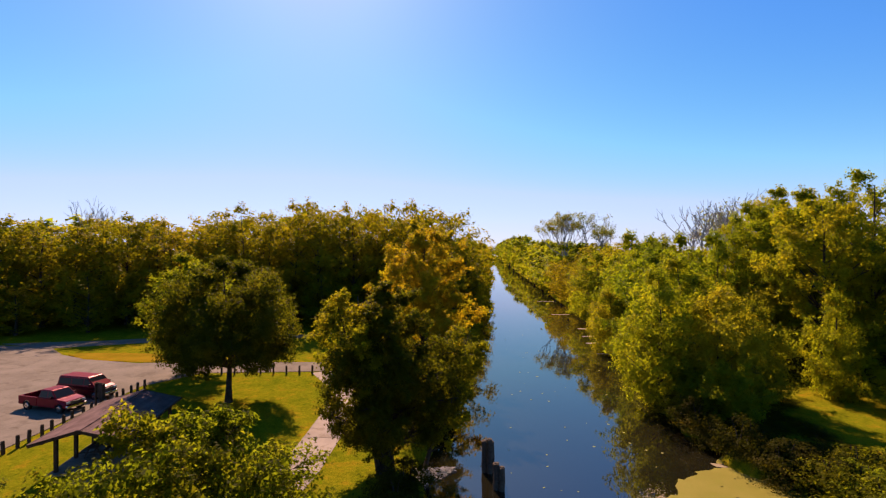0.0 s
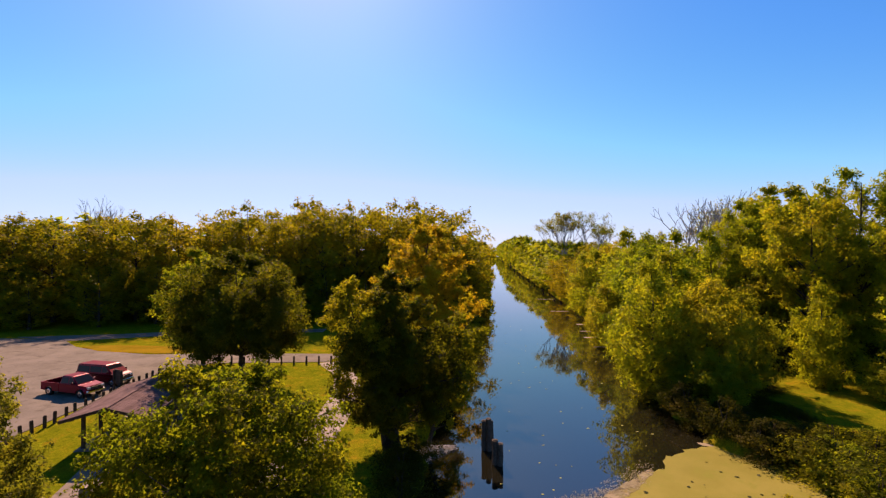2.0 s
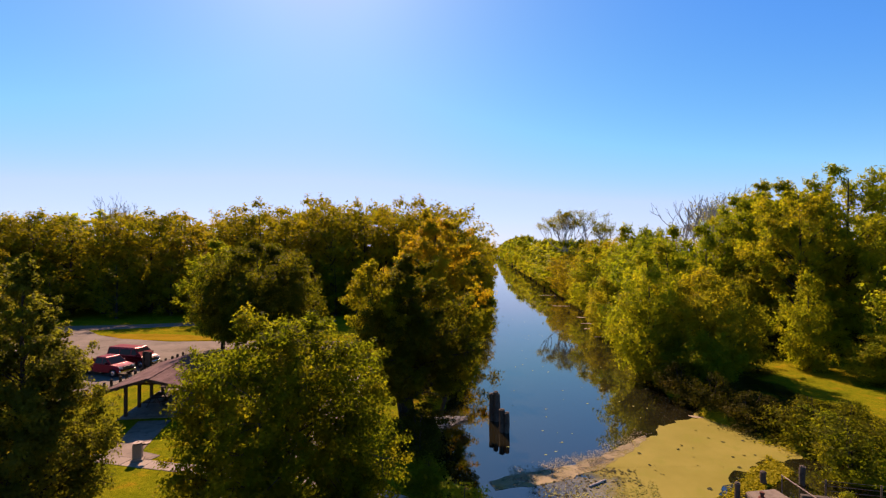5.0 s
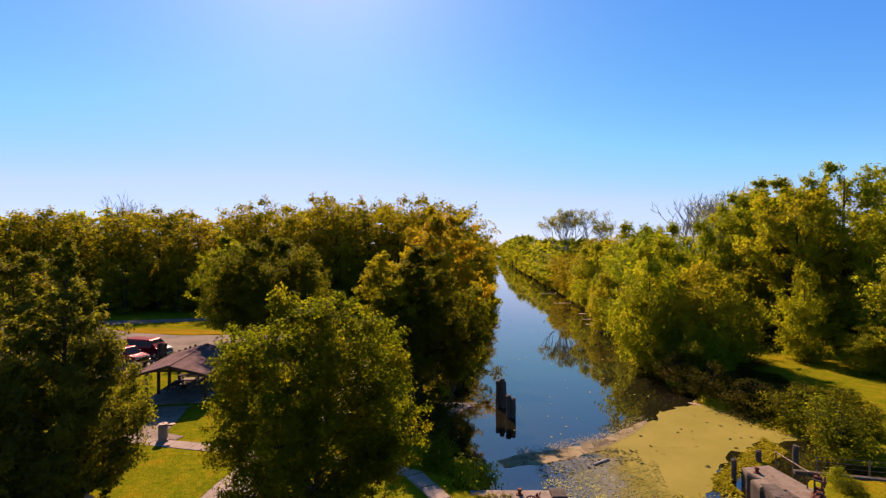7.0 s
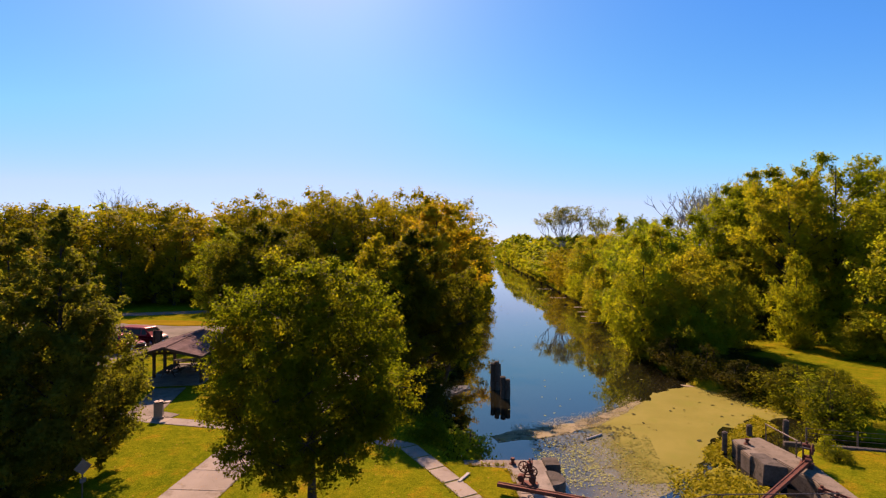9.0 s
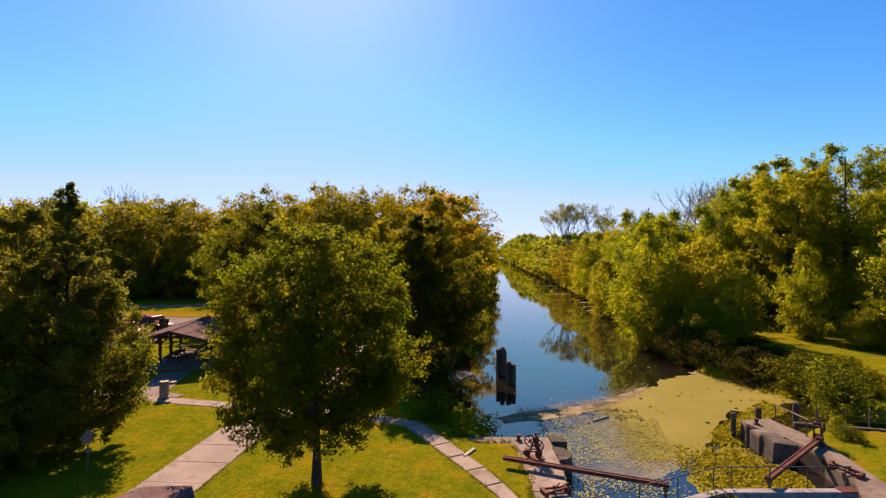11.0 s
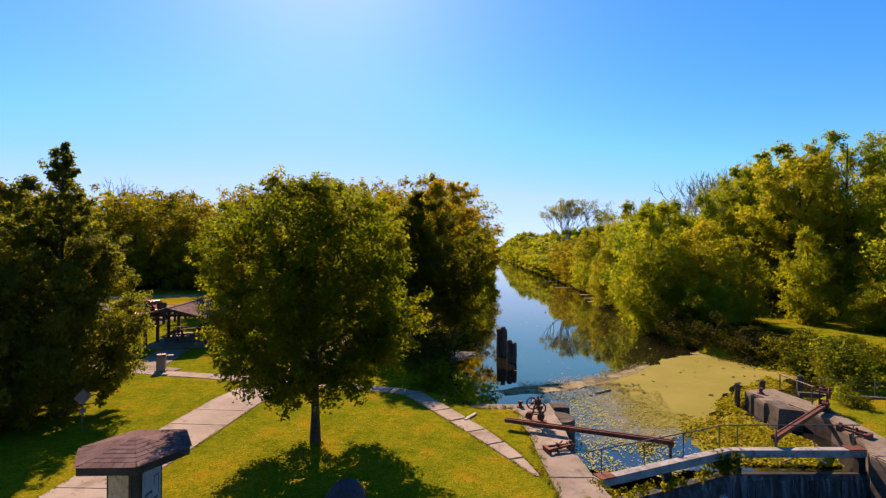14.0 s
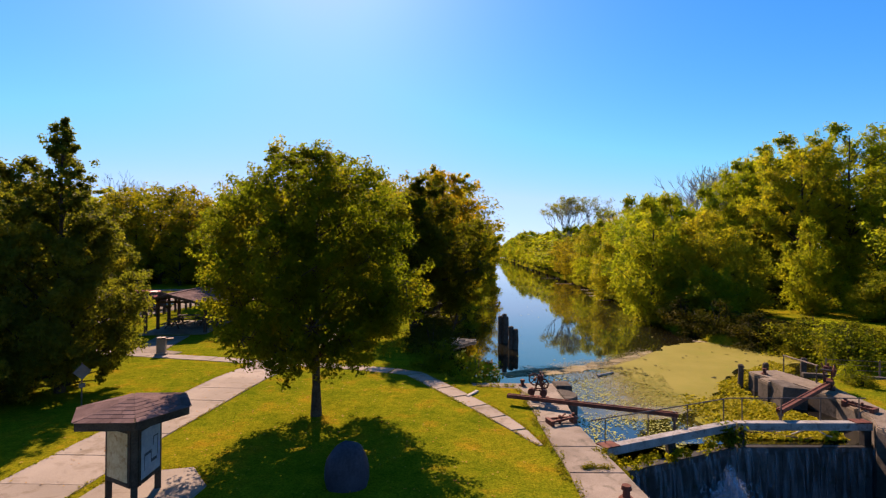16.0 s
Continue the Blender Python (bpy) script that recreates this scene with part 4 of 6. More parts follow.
def gate_winch(x, y, rz, label):
    """The gearing that drives a gate arm: a frame, two spoked wheels, pinions and a crank."""
    w = thing("gate_winch", label, "winch", pose(x, y, 0.05, 0, 0, rz))
    part("base_plate", boxed(-0.42, -0.28, 0.0, 0.42, 0.28, 0.07), RUST, w)
    for s in (-0.14, 0.14):
        bm = beam((-0.26, s, 0.05), (-0.02, s, 0.86), 0.06, 0.07, 0.005)
        beam((0.26, s, 0.05), (0.06, s, 0.86), 0.06, 0.07, 0.005, bm)
        beam((-0.18, s, 0.4), (0.18, s, 0.4), 0.05, 0.05, 0.005, bm)
        part("side_frame", bm, RUST, w)
    part("wheel", hand_wheel(bmesh.new(), (-0.15, -0.24, 0.88), (0.1, 1, 0), 0.24), RUST, w, "spoked iron wheel")
    part("wheel", hand_wheel(bmesh.new(), (0.22, -0.2, 0.72), (0.3, 1, 0), 0.2), RUST, w, "spoked iron wheel")
    part("pinion", rod((0.2, -0.2, 0.3), (0.2, 0.12, 0.3), 0.15, sides=14), RUST, w)
    part("pinion", rod((-0.3, -0.2, 0.32), (-0.3, 0.05, 0.32), 0.15, sides=14), RUST, w)
    part("shaft", rod((-0.15, -0.3, 0.88), (-0.15, 0.25, 0.88), 0.035), STEEL, w)
    part("crank", rod((0.1, 0.15, 0.85), (0.2, 0.25, 1.1), 0.03), RUST, w)
    part("gear_case", boxed(-0.06, -0.14, 0.78, 0.2, 0.16, 1.02, 0.03), RUST, w)
    part("cap", rod((0.07, 0.0, 1.0), (0.07, 0.0, 1.16), 0.06, 0.04, 10), RUST, w)
    return w


gate_winch(2.45, 14.75, -15, "rusty iron winch with spoked wheels on the wall")
gate_winch(16.25, 16.7, 50, "rust red iron winch standing on the far wall")


def anchor(x, y, rz, label):
    a = thing("anchor_frame", label, "ironwork", pose(x, y, 0.05, 0, 0, rz))
    part("bar", beam((-0.5, -0.18, 0.14), (0.48, -0.06, 0.2), 0.07, 0.08), RUST, a)
    part("bar", beam((-0.5, 0.2, 0.12), (0.48, 0.1, 0.16), 0.07, 0.08), RUST, a)
    part("yoke", boxed(0.36, -0.16, 0.0, 0.54, 0.18, 0.24, 0.02), RUST, a)
    part("yoke", boxed(-0.56, -0.24, 0.0, -0.42, 0.26, 0.18, 0.02), RUST, a)
    part("pin", rod((0.45, 0, 0), (0.45, 0, 0.34), 0.06, sides=10), RUST, a)
    part("pin", rod((-0.1, 0, 0), (-0.1, 0, 0.3), 0.05, sides=10), RUST, a)
    part("stay", beam((-0.3, -0.1, 0.1), (0.2, 0.14, 0.3), 0.05, 0.05), RUST, a)
    return a


anchor(2.75, 11.75, 15, "rusty iron anchor bars bolted on the wall")
anchor(15.1, 13.6, 120, "rusty iron anchor bars on the far wall")


def bollard(x, y, z, label, h=0.42, r=0.12):
    b = thing("bollard", label, "bollard", pose(x, y, z))
    part("base", rod((0, 0, 0), (0, 0, 0.06), r * 2.0, r * 1.6, 14), RUST, b)
    part("stem", rod((0, 0, 0.05), (0, 0, h * 0.75), r, r * 0.8, 14), RUST, b)
    part("cap", rod((0, 0, h * 0.72), (0, 0, h), r * 1.35, r * 1.1, 14), RUST, b)
    return b


bollard(3.06, 6.2, 0.045, "rusty iron mooring bollard on the lock wall", 0.36, 0.1)
bollard(2.1, 17.0, 0.0, "small rusty mooring bollard at the wall's end", 0.3, 0.09)
bollard(15.0, 19.3, 0.06, "small rusty mooring bollard on the far block", 0.3, 0.09)


def pile(x, y, z, r, label, group=""):
    p = thing("timber_pile", label, "pile", pose(x, y, -2.6), group)
    rr = random.Random(x * 7 + y)
    verts, faces = [], []
    n = 7
    path = [Vector((0.02 * math.sin(k * 2 + x), 0.02 * math.cos(k * 3), k * (z + 2.6) / n)) for k in range(n + 1)]
    tube(verts, faces, path, [r * rr.uniform(0.92, 1.08) for _ in path], 12)
    faces.append(tuple(range(len(verts) - 12, len(verts))))
    mesh_part("post", [tuple(v) for v in verts], faces, OLDWOOD, p)
    part("top", rod((0, 0, z + 2.58), (0, 0, z + 2.64), r * 0.85, r * 0.6, 10), OLDWOOD, p)
    return p


for x, y, z, r in ((2.8, 33.0, 1.25, 0.2), (3.12, 32.8, 1.45, 0.2), (3.3, 33.0, 1.2, 0.17), (3.34, 30.6, 0.78, 0.2), (3.66, 30.4, 0.62, 0.19)):
    pile(x, y, z, r, "dark weathered mooring pile standing in the canal", "mooring piles")
pile(14.42, 20.4, 0.3, 0.14, "dark timber post standing in green water")
pile(17.2, 22.6, -0.1, 0.16, "short timber stump at the side channel", "channel stumps")
pile(19.4, 22.6, 0.2, 0.16, "short timber stump at the side channel", "channel stumps")

# rails and wire fence at the far wall
rail = thing("pipe_rail", "dull steel pipe rail along the far wall", "railing")
for y in (19.9, 17.6):
    part("post", rod((16.4, y, 0.0), (16.4, y, 0.92), 0.03), STEEL, rail)
part("handrail", rod((16.4, 19.95, 0.92), (16.4, 17.5, 0.92), 0.035), STEEL, rail)
wire_fence = thing("wire_fence", "low dark wire fence along the side channel", "fence")
for k in range(7):
    x = 18.4 + k * 2.3
    y = 19.45 - 0.25 * (x - 19)
    part("post", rod((x, y, -0.2), (x, y, 0.85), 0.04), STEEL, wire_fence)
    if k:
        for zz in (0.3, 0.55, 0.8):
            part("wire", rod((x - 2.3, y + 0.575, zz), (x, y, zz), 0.012, sides=5), STEEL, wire_fence)
curb = part("channel_curb", beam((17.2, 19.65, -0.04), (40, 13.95, -0.04), 0.26, 0.24, 0.04), DARKCONCRETE)
tagged(curb, "low broken concrete curb beside the side channel", "curb", kind="structure")

# ---- weed and litter on the water ----
DUCKWEED = mottled("duckweed", (0.150, 0.136, 0.014), (0.205, 0.178, 0.030), 0.35, 30.0, 0.8, bump_d=0.006, stain=(0.158, 0.152, 0.016))
SCUM = mottled("leaf_scum", (0.22, 0.175, 0.11), (0.31, 0.255, 0.18), 0.6, 24.0, 0.85, bump_d=0.006, stain=(0.20, 0.18, 0.075))
PAD_A = leaf_material("pale_pads", (0.215, 0.225, 0.060), (0.350, 0.360, 0.115), (0.290, 0.295, 0.085), 0.1, 0.2, 1.2)
PAD_B = leaf_material("yellow_pads", (0.13, 0.125, 0.004), (0.27, 0.24, 0.008), (0.21, 0.185, 0.006), 0.1, 0.3, 1.6)


def fading(m, x0, x1, grain, top=1.0):
    """Lets a mat thin out to open water from x1 down to x0."""
    nt = m.node_tree
    tc = nt.nodes.new("ShaderNodeTexCoord")
    sep = nt.nodes.new("ShaderNodeSeparateXYZ")
    nt.links.new(tc.outputs["Object"], sep.inputs["Vector"])
    patch = noise_tex(nt, grain, 6.0, 0.7)
    ma = nt.nodes.new("ShaderNodeMath")
    ma.operation = "MULTIPLY_ADD"
    nt.links.new(patch, ma.inputs[0])
    ma.inputs[1].default_value = 7.0
    nt.links.new(sep.outputs["X"], ma.inputs[2])
    mr = nt.nodes.new("ShaderNodeMapRange")
    mr.inputs["From Min"].default_value, mr.inputs["From Max"].default_value = x0 + 3.5, x1 + 3.5
    mr.inputs["To Max"].default_value = top
    nt.links.new(ma.outputs[0], mr.inputs["Value"])
    nt.links.new(mr.outputs["Result"], nt.nodes["Principled BSDF"].inputs["Alpha"])
    return m


def floating_sheet(name, outline, z, mat, label, seed, rag=0.35):
    """A mat on the water with a ragged edge."""
    rr = random.Random(seed)
    pts = []
    n = len(outline)
    for k in range(n):
        a, b = Vector(outline[k]), Vector(outline[(k + 1) % n])
        m = max(2, int((b - a).length / 0.35))
        for j in range(m):
            p = a.lerp(b, j / m)
            q = noise.noise_vector(Vector((p.x * 0.8, p.y * 0.8, seed))) * rag + noise.noise_vector(Vector((p.x * 3, p.y * 3, seed))) * rag * 0.4
            pts.append((p.x + q.x, p.y + q.y))
    bm = slab(pts, z - 0.02, z, 0.0)
    bmesh.ops.triangulate(bm, faces=[f for f in bm.faces if len(f.verts) > 4])
    return tagged(part(name, bm, mat), label, "water weed", kind="stuff")


floating_sheet("duckweed", ((5.6, 23.2), (7.2, 24.2), (9.4, 25.7), (11.4, 27.7), (13.5, 29.8), (17.5, 33.0), (20.1, 34.5), (21.9, 32.6), (23.2, 28.8), (24.2, 26.8), (21.5, 26.2), (18.6, 25.2), (15.6, 23.2), (13.7, 20.6), (11.6, 18.0), (9.9, 16.9), (8.0, 16.6), (6.0, 17.6), (5.2, 19.6), (5.4, 21.6)), WATER_Z + 0.012, fading(DUCKWEED, 7.2, 9.4, 0.5), "smooth yellow green mat of duckweed on the water", 3, 0.7)
SKIM = mottled("broken_scum", (0.20, 0.165, 0.085), (0.29, 0.24, 0.15), 0.6, 24.0, 0.85, bump_d=0.006, stain=(0.19, 0.17, 0.05))
SKIM.node_tree.links.new(ramp(SKIM.node_tree, noise_tex(SKIM.node_tree, 0.9, 6.0, 0.7, distortion=0.5), [(0.38, (0.12, 0.12, 0.12)), (0.56, (0.92, 0.92, 0.92))]), SKIM.node_tree.nodes["Principled BSDF"].inputs["Alpha"])
floating_sheet("leaf_scum", ((1.6, 22.9), (2.3, 23.3), (4.7, 24.1), (7.5, 25.4), (9.7, 26.7), (11.5, 28.3), (13.5, 30.1), (13.6, 29.5), (11.4, 27.1), (9.4, 25.0), (7.2, 23.6), (4.7, 22.5), (2.0, 21.9)), WATER_Z + 0.02, SKIM, "pale brown scum of leaves along the weed's edge", 5, 0.3)
FILM = fading(mottled("weed_film", (0.19, 0.185, 0.11), (0.30, 0.285, 0.20), 0.8, 20.0, 0.7, bump_d=0.004), 3.6, 8.6, 0.9, 0.58)
floating_sheet("weed_film", ((3.75, 16.0), (4.6, 14.6), (7.5, 14.8), (10.0, 16.2), (9.0, 18.0), (9.0, 23.4), (6.0, 23.6), (3.2, 22.9), (2.6, 21.4), (4.4, 20.4), (4.45, 17.6)), WATER_Z + 0.006, FILM, "thin pale film of weed and dust on the water", 21)
floating_sheet("leaf_scum", ((20.0, 33.0), (21.5, 34.6), (20.4, 35.6), (19.2, 34.3)), WATER_Z + 0.02, DUCKWEED, "yellow green weed against the bank", 6, 0.3)


def pads(name, region, count, r0, r1, mat, label, seed, lift=0.0):
    """Many small floating leaves in one mesh."""
    rr = random.Random(seed)
    verts, faces = [], []
    made = 0
    while made < count:
        x, y = rr.uniform(3.0, 25), rr.uniform(11.5, 34)
        w = region(x, y)
        if rr.random() > w:
            continue
        made += 1
        r = rr.uniform(r0, r1)
        a0 = rr.uniform(0, 6.28)
        tx, ty = rr.gauss(0, 0.06 + lift), rr.gauss(0, 0.06 + lift)
        z = WATER_Z + 0.03 + rr.random() * (0.02 + lift * 0.6)
        base = len(verts)
        sx = rr.uniform(0.6, 1.0)
        sides = 6 if r > 0.06 else 4
        for k in range(sides):
            a = a0 + k * 2 * math.pi / sides
            dx, dy = math.cos(a) * r, math.sin(a) * r * sx
            verts.append((x + dx, y + dy, z + tx * dx * 3 + ty * dy * 3))
        faces.append(tuple(range(base, base + sides)))
    ob = mesh_part(name, verts, faces, mat)
    return tagged(ob, label, "water plants", kind="stuff")


def front_of_gate(x, y):
    return y > np.interp(x, [3.4, 8.95, 14], [10.1, 12.6, 12.5]) and x > 3.7 and x < np.interp(y, [12, 15, 16.5, 20, 24], [13.7, 14.4, 14.0, 13.9, 20])


def weed_left(x, y):
    if not front_of_gate(x, y):
        return 0
    return 0.8 * float(step(9.5, 6.5, x + max(0, y - 19) * 0.5)) * float(step(23.5, 20, y)) * (1.0 if noise.noise(Vector((x * 0.6, y * 0.6, 2))) > -0.12 else 0.12)


def weed_right(x, y):
    if not front_of_gate(x, y):
        return 0
    w = max(float(step(9.0, 12.0, x)) * float(step(19.0, 15.0, y)), float(step(1.6, 0.6, abs(y - (20 + (x - 14.2) * 0.9)))) * float(step(12.5, 13.6, x)))
    return w * (1.0 if noise.noise(Vector((x * 0.7, y * 0.7, 8))) > -0.3 else 0.25)


def weed_edge(x, y):
    return 0.7 if abs(y - (22.3 - 1.2 * math.sin(x * 0.5))) < 1.1 and 4 < x < 10.5 else 0


def weed_fringe(x, y):
    """Loose duckweed that thins out from the mat over the open water."""
    if not front_of_gate(x, y) or y < 15.5:
        return 0
    d = (9.2 + 0.25 * abs(y - 19.5) - x) / 4.6
    return max(0.0, 1 - d) ** 1.3 * float(step(24, 21.5, y)) * (1.0 if noise.noise(Vector((x * 0.5, y * 0.9, 4))) > -0.25 else 0.35) if d > -0.25 else 0


def scum_fringe(x, y):
    """Loose scum on both sides of the weed's edge."""
    d = y - float(np.interp(x, [2, 5.1, 8.6, 11.4, 13.6, 17, 20], [23.2, 24.2, 26.0, 28.1, 30.2, 33, 34.5]))
    return max(0.0, 1 - abs(d) / 1.5) ** 1.5 * (1.0 if noise.noise(Vector((x * 0.8, y * 1.4, 6))) > -0.1 else 0.3) * float(step(14.5, 10.5, x)) if 2.4 < x < 14.5 else 0


LOOSESCUM = leaf_material("loose_scum", (0.18, 0.16, 0.085), (0.28, 0.25, 0.16), (0.2, 0.18, 0.08), 0.1, 0.1, 1.0)
LOOSEWEED = leaf_material("loose_duckweed", (0.175, 0.168, 0.02), (0.24, 0.222, 0.045), (0.21, 0.20, 0.03), 0.1, 0.1, 1.0)
pads("loose_duckweed", weed_fringe, 2600, 0.02, 0.055, LOOSEWEED, "loose duckweed thinning out over the open water", 14)
pads("loose_scum", scum_fringe, 3500, 0.015, 0.045, LOOSESCUM, "loose scum and leaf bits along the weed's edge", 15)
pads("floating_leaves", weed_left, 2600, 0.02, 0.062, PAD_A, "pale green floating leaves scattered on dark water", 4)
floating_sheet("water_plants", ((8.9, 13.1), (11.0, 12.95), (13.6, 12.9), (14.0, 14.6), (13.8, 16.4), (13.7, 18.6), (12.6, 18.4), (11.4, 17.2), (10.2, 15.8), (9.2, 14.6)), WATER_Z + 0.009, mottled("weed_bed", (0.0988, 0.0988, 0.0038), (0.228, 0.2052, 0.0091), 1.4, 9.0, 0.85, bump_d=0.05, stain=(0.0456, 0.0532, 0.0076)), "matted yellow green bed of water plants", 9, 0.5)
pads("water_plants", weed_right, 13000, 0.03, 0.085, PAD_B, "dense yellow green water plants before the gate", 5, 0.10)
DARKPAD = leaf_material("dark_pads", (0.0174, 0.0218, 0.0087), (0.0522, 0.0522, 0.0261), (0.0348, 0.0348, 0.0174), 0.1, 0.1)
pads("sunken_leaves", weed_edge, 300, 0.03, 0.09, DARKPAD, "dark sunken leaves breaking the duckweed", 6)
pads("sunken_leaves", lambda x, y: 0.02 if 10 < x < 21 and 22 < y < 33 and y < 24 + (x - 8) * 0.75 else 0, 26, 0.05, 0.16, DARKPAD, "dark flecks lying in the duckweed mat", 7)
log_m = part("drift_log", rod((7.25, 22.2, WATER_Z + 0.05), (8.4, 22.95, WATER_Z + 0.08), 0.075, 0.05, 9), GREYBARK)
tagged(log_m, "pale bare log floating in the weed", "log")
tagged(part("drift_plank", beam((-0.6, 15.1, 0.04), (-0.1, 15.9, 0.06), 0.14, 0.06), GREYBARK), "loose pale plank lying on the grass", "plank")
for k in range(9):
    x0, y0, rz0, ln = 11.2 + (k % 4) * 0.7, 12.7 + (k % 3) * 0.28, k * 37, 0.7 + (k % 3) * 0.45
    a = radians(rz0)
    tagged(part("drift_branch", rod((x0, y0, WATER_Z + 0.06), (x0 + ln * math.cos(a), y0 + ln * 0.5 * math.sin(a), WATER_Z + 0.12 + 0.1 * (k % 2)), 0.04, 0.02, 7), GREYBARK if k % 2 else OLDWOOD), "driftwood branch lodged above the gate", "branch", group="driftwood at the gate")

# brush heap under the bank tree
verts, faces = [], []
rr = random.Random(77)
for k in range(640):
    f, g = rr.uniform(-1, 1), rr.gauss(0, 0.42)
    c = Vector((-1.15 + 1.7 * f - 0.45 * g * (1 - 0.6 * f), 32.35 + 0.9 * f + 0.85 * g * (1 - 0.6 * f), 0))
    c.z = WATER_Z + 0.06 + max(0, 0.5 * (1 - 0.7 * f) - 0.5 * abs(g)) * rr.random()
    a = rr.uniform(0, 3.14)
    e = Vector((math.cos(a), math.sin(a) * 0.6, rr.uniform(-0.15, 0.15))) * rr.uniform(0.15, 0.5)
    tube(verts, faces, [c - e, c + e], [rr.uniform(0.015, 0.04), 0.01], 5)
tagged(mesh_part("brush_heap", [tuple(v) for v in verts], faces, mottled("bleached_wood", (0.34, 0.31, 0.26), (0.52, 0.48, 0.42), 3.0, 20.0, 0.9)), "bleached heap of brush caught at the waterline", "brush", kind="stuff")


def tufts(name, spots, mat, label, seed, size=0.16, spread=0.25, per=40, height=0.3):
    """Weeds growing in joints: small leaves in clumps at the given spots."""
    rng = np.random.default_rng(seed)
    c = np.array([(x, y, z + height * 0.4) for x, y, z in spots])
    me = leaf_mesh(name, c, np.full(len(c), spread), lambda p: p * np.array([1, 1, 0]), per, size, rng)
    me.materials.append(mat)
    return tagged(new(name, me), label, "weeds", kind="stuff")


EDGEGRASS = leaf_material("edge_grass", (0.09, 0.10, 0.004), (0.15, 0.145, 0.007), (0.18, 0.135, 0.01), 0.2, 0.35, 2.2)
gd = (GATE_M - GATE_A)
tufts("gate_weeds", [tuple(GATE_A + gd * f + Vector((0.1 * math.sin(f * 30), -0.15, -0.75 + 0.08 * math.sin(f * 50)))) for f in sorted(rr.random() ** 0.8 * 0.94 + 0.03 for _ in range(36))], LITGREEN, "straggling green weeds growing on the gate beam", 3, 0.10, 0.2, 40)
tufts("gate_weeds", [tuple(GATE_M + Vector((-0.4 + rr.gauss(0, 0.3), -0.2 + rr.gauss(0, 0.08), -0.1 - 0.7 * rr.random()))) for _ in range(18)], BANKGREEN, "clump of green weeds hanging where gates meet", 4, 0.14, 0.24, 45)
tufts("wall_weeds", [(rr.uniform(2.5, 3.3), 8.05 + rr.gauss(0, 0.05), 0.02) for _ in range(14)] + [(rr.uniform(3.2, 3.6), 8.6 + rr.random() * 0.8, 0.0) for _ in range(12)] + [(3.65, 7.7 + rr.random() * 0.8, -0.15) for _ in range(14)], EDGEGRASS, "low weeds growing in wall joints", 5, 0.06, 0.12, 50, 0.08)
edge = [(1.9 + 0.12 * math.sin(y * 3) + rr.gauss(0, 0.06), y, 0.0) for y in np.arange(0, 16.4, 0.13)]
edge += [(rr.uniform(-0.2, 1.7), 16.85 + rr.gauss(0, 0.06), 0.0) for _ in range(20)]
tufts("grass_fringe", edge, EDGEGRASS, "ragged grass fringe along the lock wall", 6, 0.06, 0.12, 30, 0.06)

# ---- walks, car park and road ----
def strip(name, centre, widths, length, mat, label, z=0.03, category="walk", gap=0.025):
    """A walk of slabs with open joints: points of the centre line, widths there, and the length of a slab."""
    base = thing(name, label, category, kind="structure")
    acc = [0.0]
    for a, b in zip(centre, centre[1:]):
        acc.append(acc[-1] + math.dist(a, b))
    n = max(1, round(acc[-1] / length))

    def at(s):
        x = float(np.interp(s, acc, [p[0] for p in centre]))
        y = float(np.interp(s, acc, [p[1] for p in centre]))
        w = float(np.interp(s, acc, widths))
        e = 0.05
        dx = float(np.interp(s + e, acc, [p[0] for p in centre]) - np.interp(s - e, acc, [p[0] for p in centre]))
        dy = float(np.interp(s + e, acc, [p[1] for p in centre]) - np.interp(s - e, acc, [p[1] for p in centre]))
        d = math.hypot(dx, dy) or 1
        return Vector((x, y)), Vector((-dy / d, dx / d)) * w / 2

    for k in range(n):
        (a, u), (b, v) = at(acc[-1] * k / n + gap / 2), at(acc[-1] * (k + 1) / n - gap / 2)
        part("slab", slab([tuple(a - u), tuple(b - v), tuple(b + v), tuple(a + u)], -0.12, z + 0.005 * math.sin(k * 2.1), 0.012), mat, base)
    return base


strip("main_walk", ((-12.6, -14), (-12.4, 4), (-12.3, 10), (-11.7, 18.4), (-10.5, 24), (-9.3, 30.5), (-9.1, 37.3), (-9.2, 44), (-10.8, 51), (-14, 56.5)), (2.5, 2.5, 2.5, 2.6, 2.6, 2.8, 2.8, 2.6, 2.4, 2.4), 1.9, WALK, "buff concrete walk crossing the lawn", gap=0.014)
strip("side_walk", ((-26.5, 25.0), (-22.3, 24.0), (-18.5, 23.1), (-14.5, 22.25), (-12.4, 21.7)), (1.0, 1.0, 1.0, 1.0, 1.0), 1.5, WALK, "narrow concrete walk to the shelter", 0.026)
strip("lock_walk", ((-10.2, 21.3), (-7, 20.6), (-3.3, 19.4), (-1.7, 16.6), (-0.2, 13.9), (0.9, 11.6), (1.6, 9.7)), (1.0, 1.0, 1.0, 0.95, 0.85, 0.7, 0.15), 1.45, WALK, "narrow walk of cracked concrete slabs to the lock", 0.03, "walk", 0.09)
def fringe(name, line, gap, label, seed):
    """Grass that leans over the edge of a walk."""
    rr = random.Random(seed)
    spots = []
    for a, b in zip(line, line[1:]):
        n = int(math.dist(a, b) / gap)
        for k in range(n):
            f = (k + rr.random()) / n
            if noise.noise(Vector((a[0] + (b[0] - a[0]) * f, a[1] + (b[1] - a[1]) * f, seed))) > -0.15:
                spots.append((a[0] + (b[0] - a[0]) * f + rr.gauss(0, 0.04), a[1] + (b[1] - a[1]) * f + rr.gauss(0, 0.04), 0.02))
    tufts(name, spots, EDGEGRASS, label, seed, 0.05, 0.06, 9, 0.04)


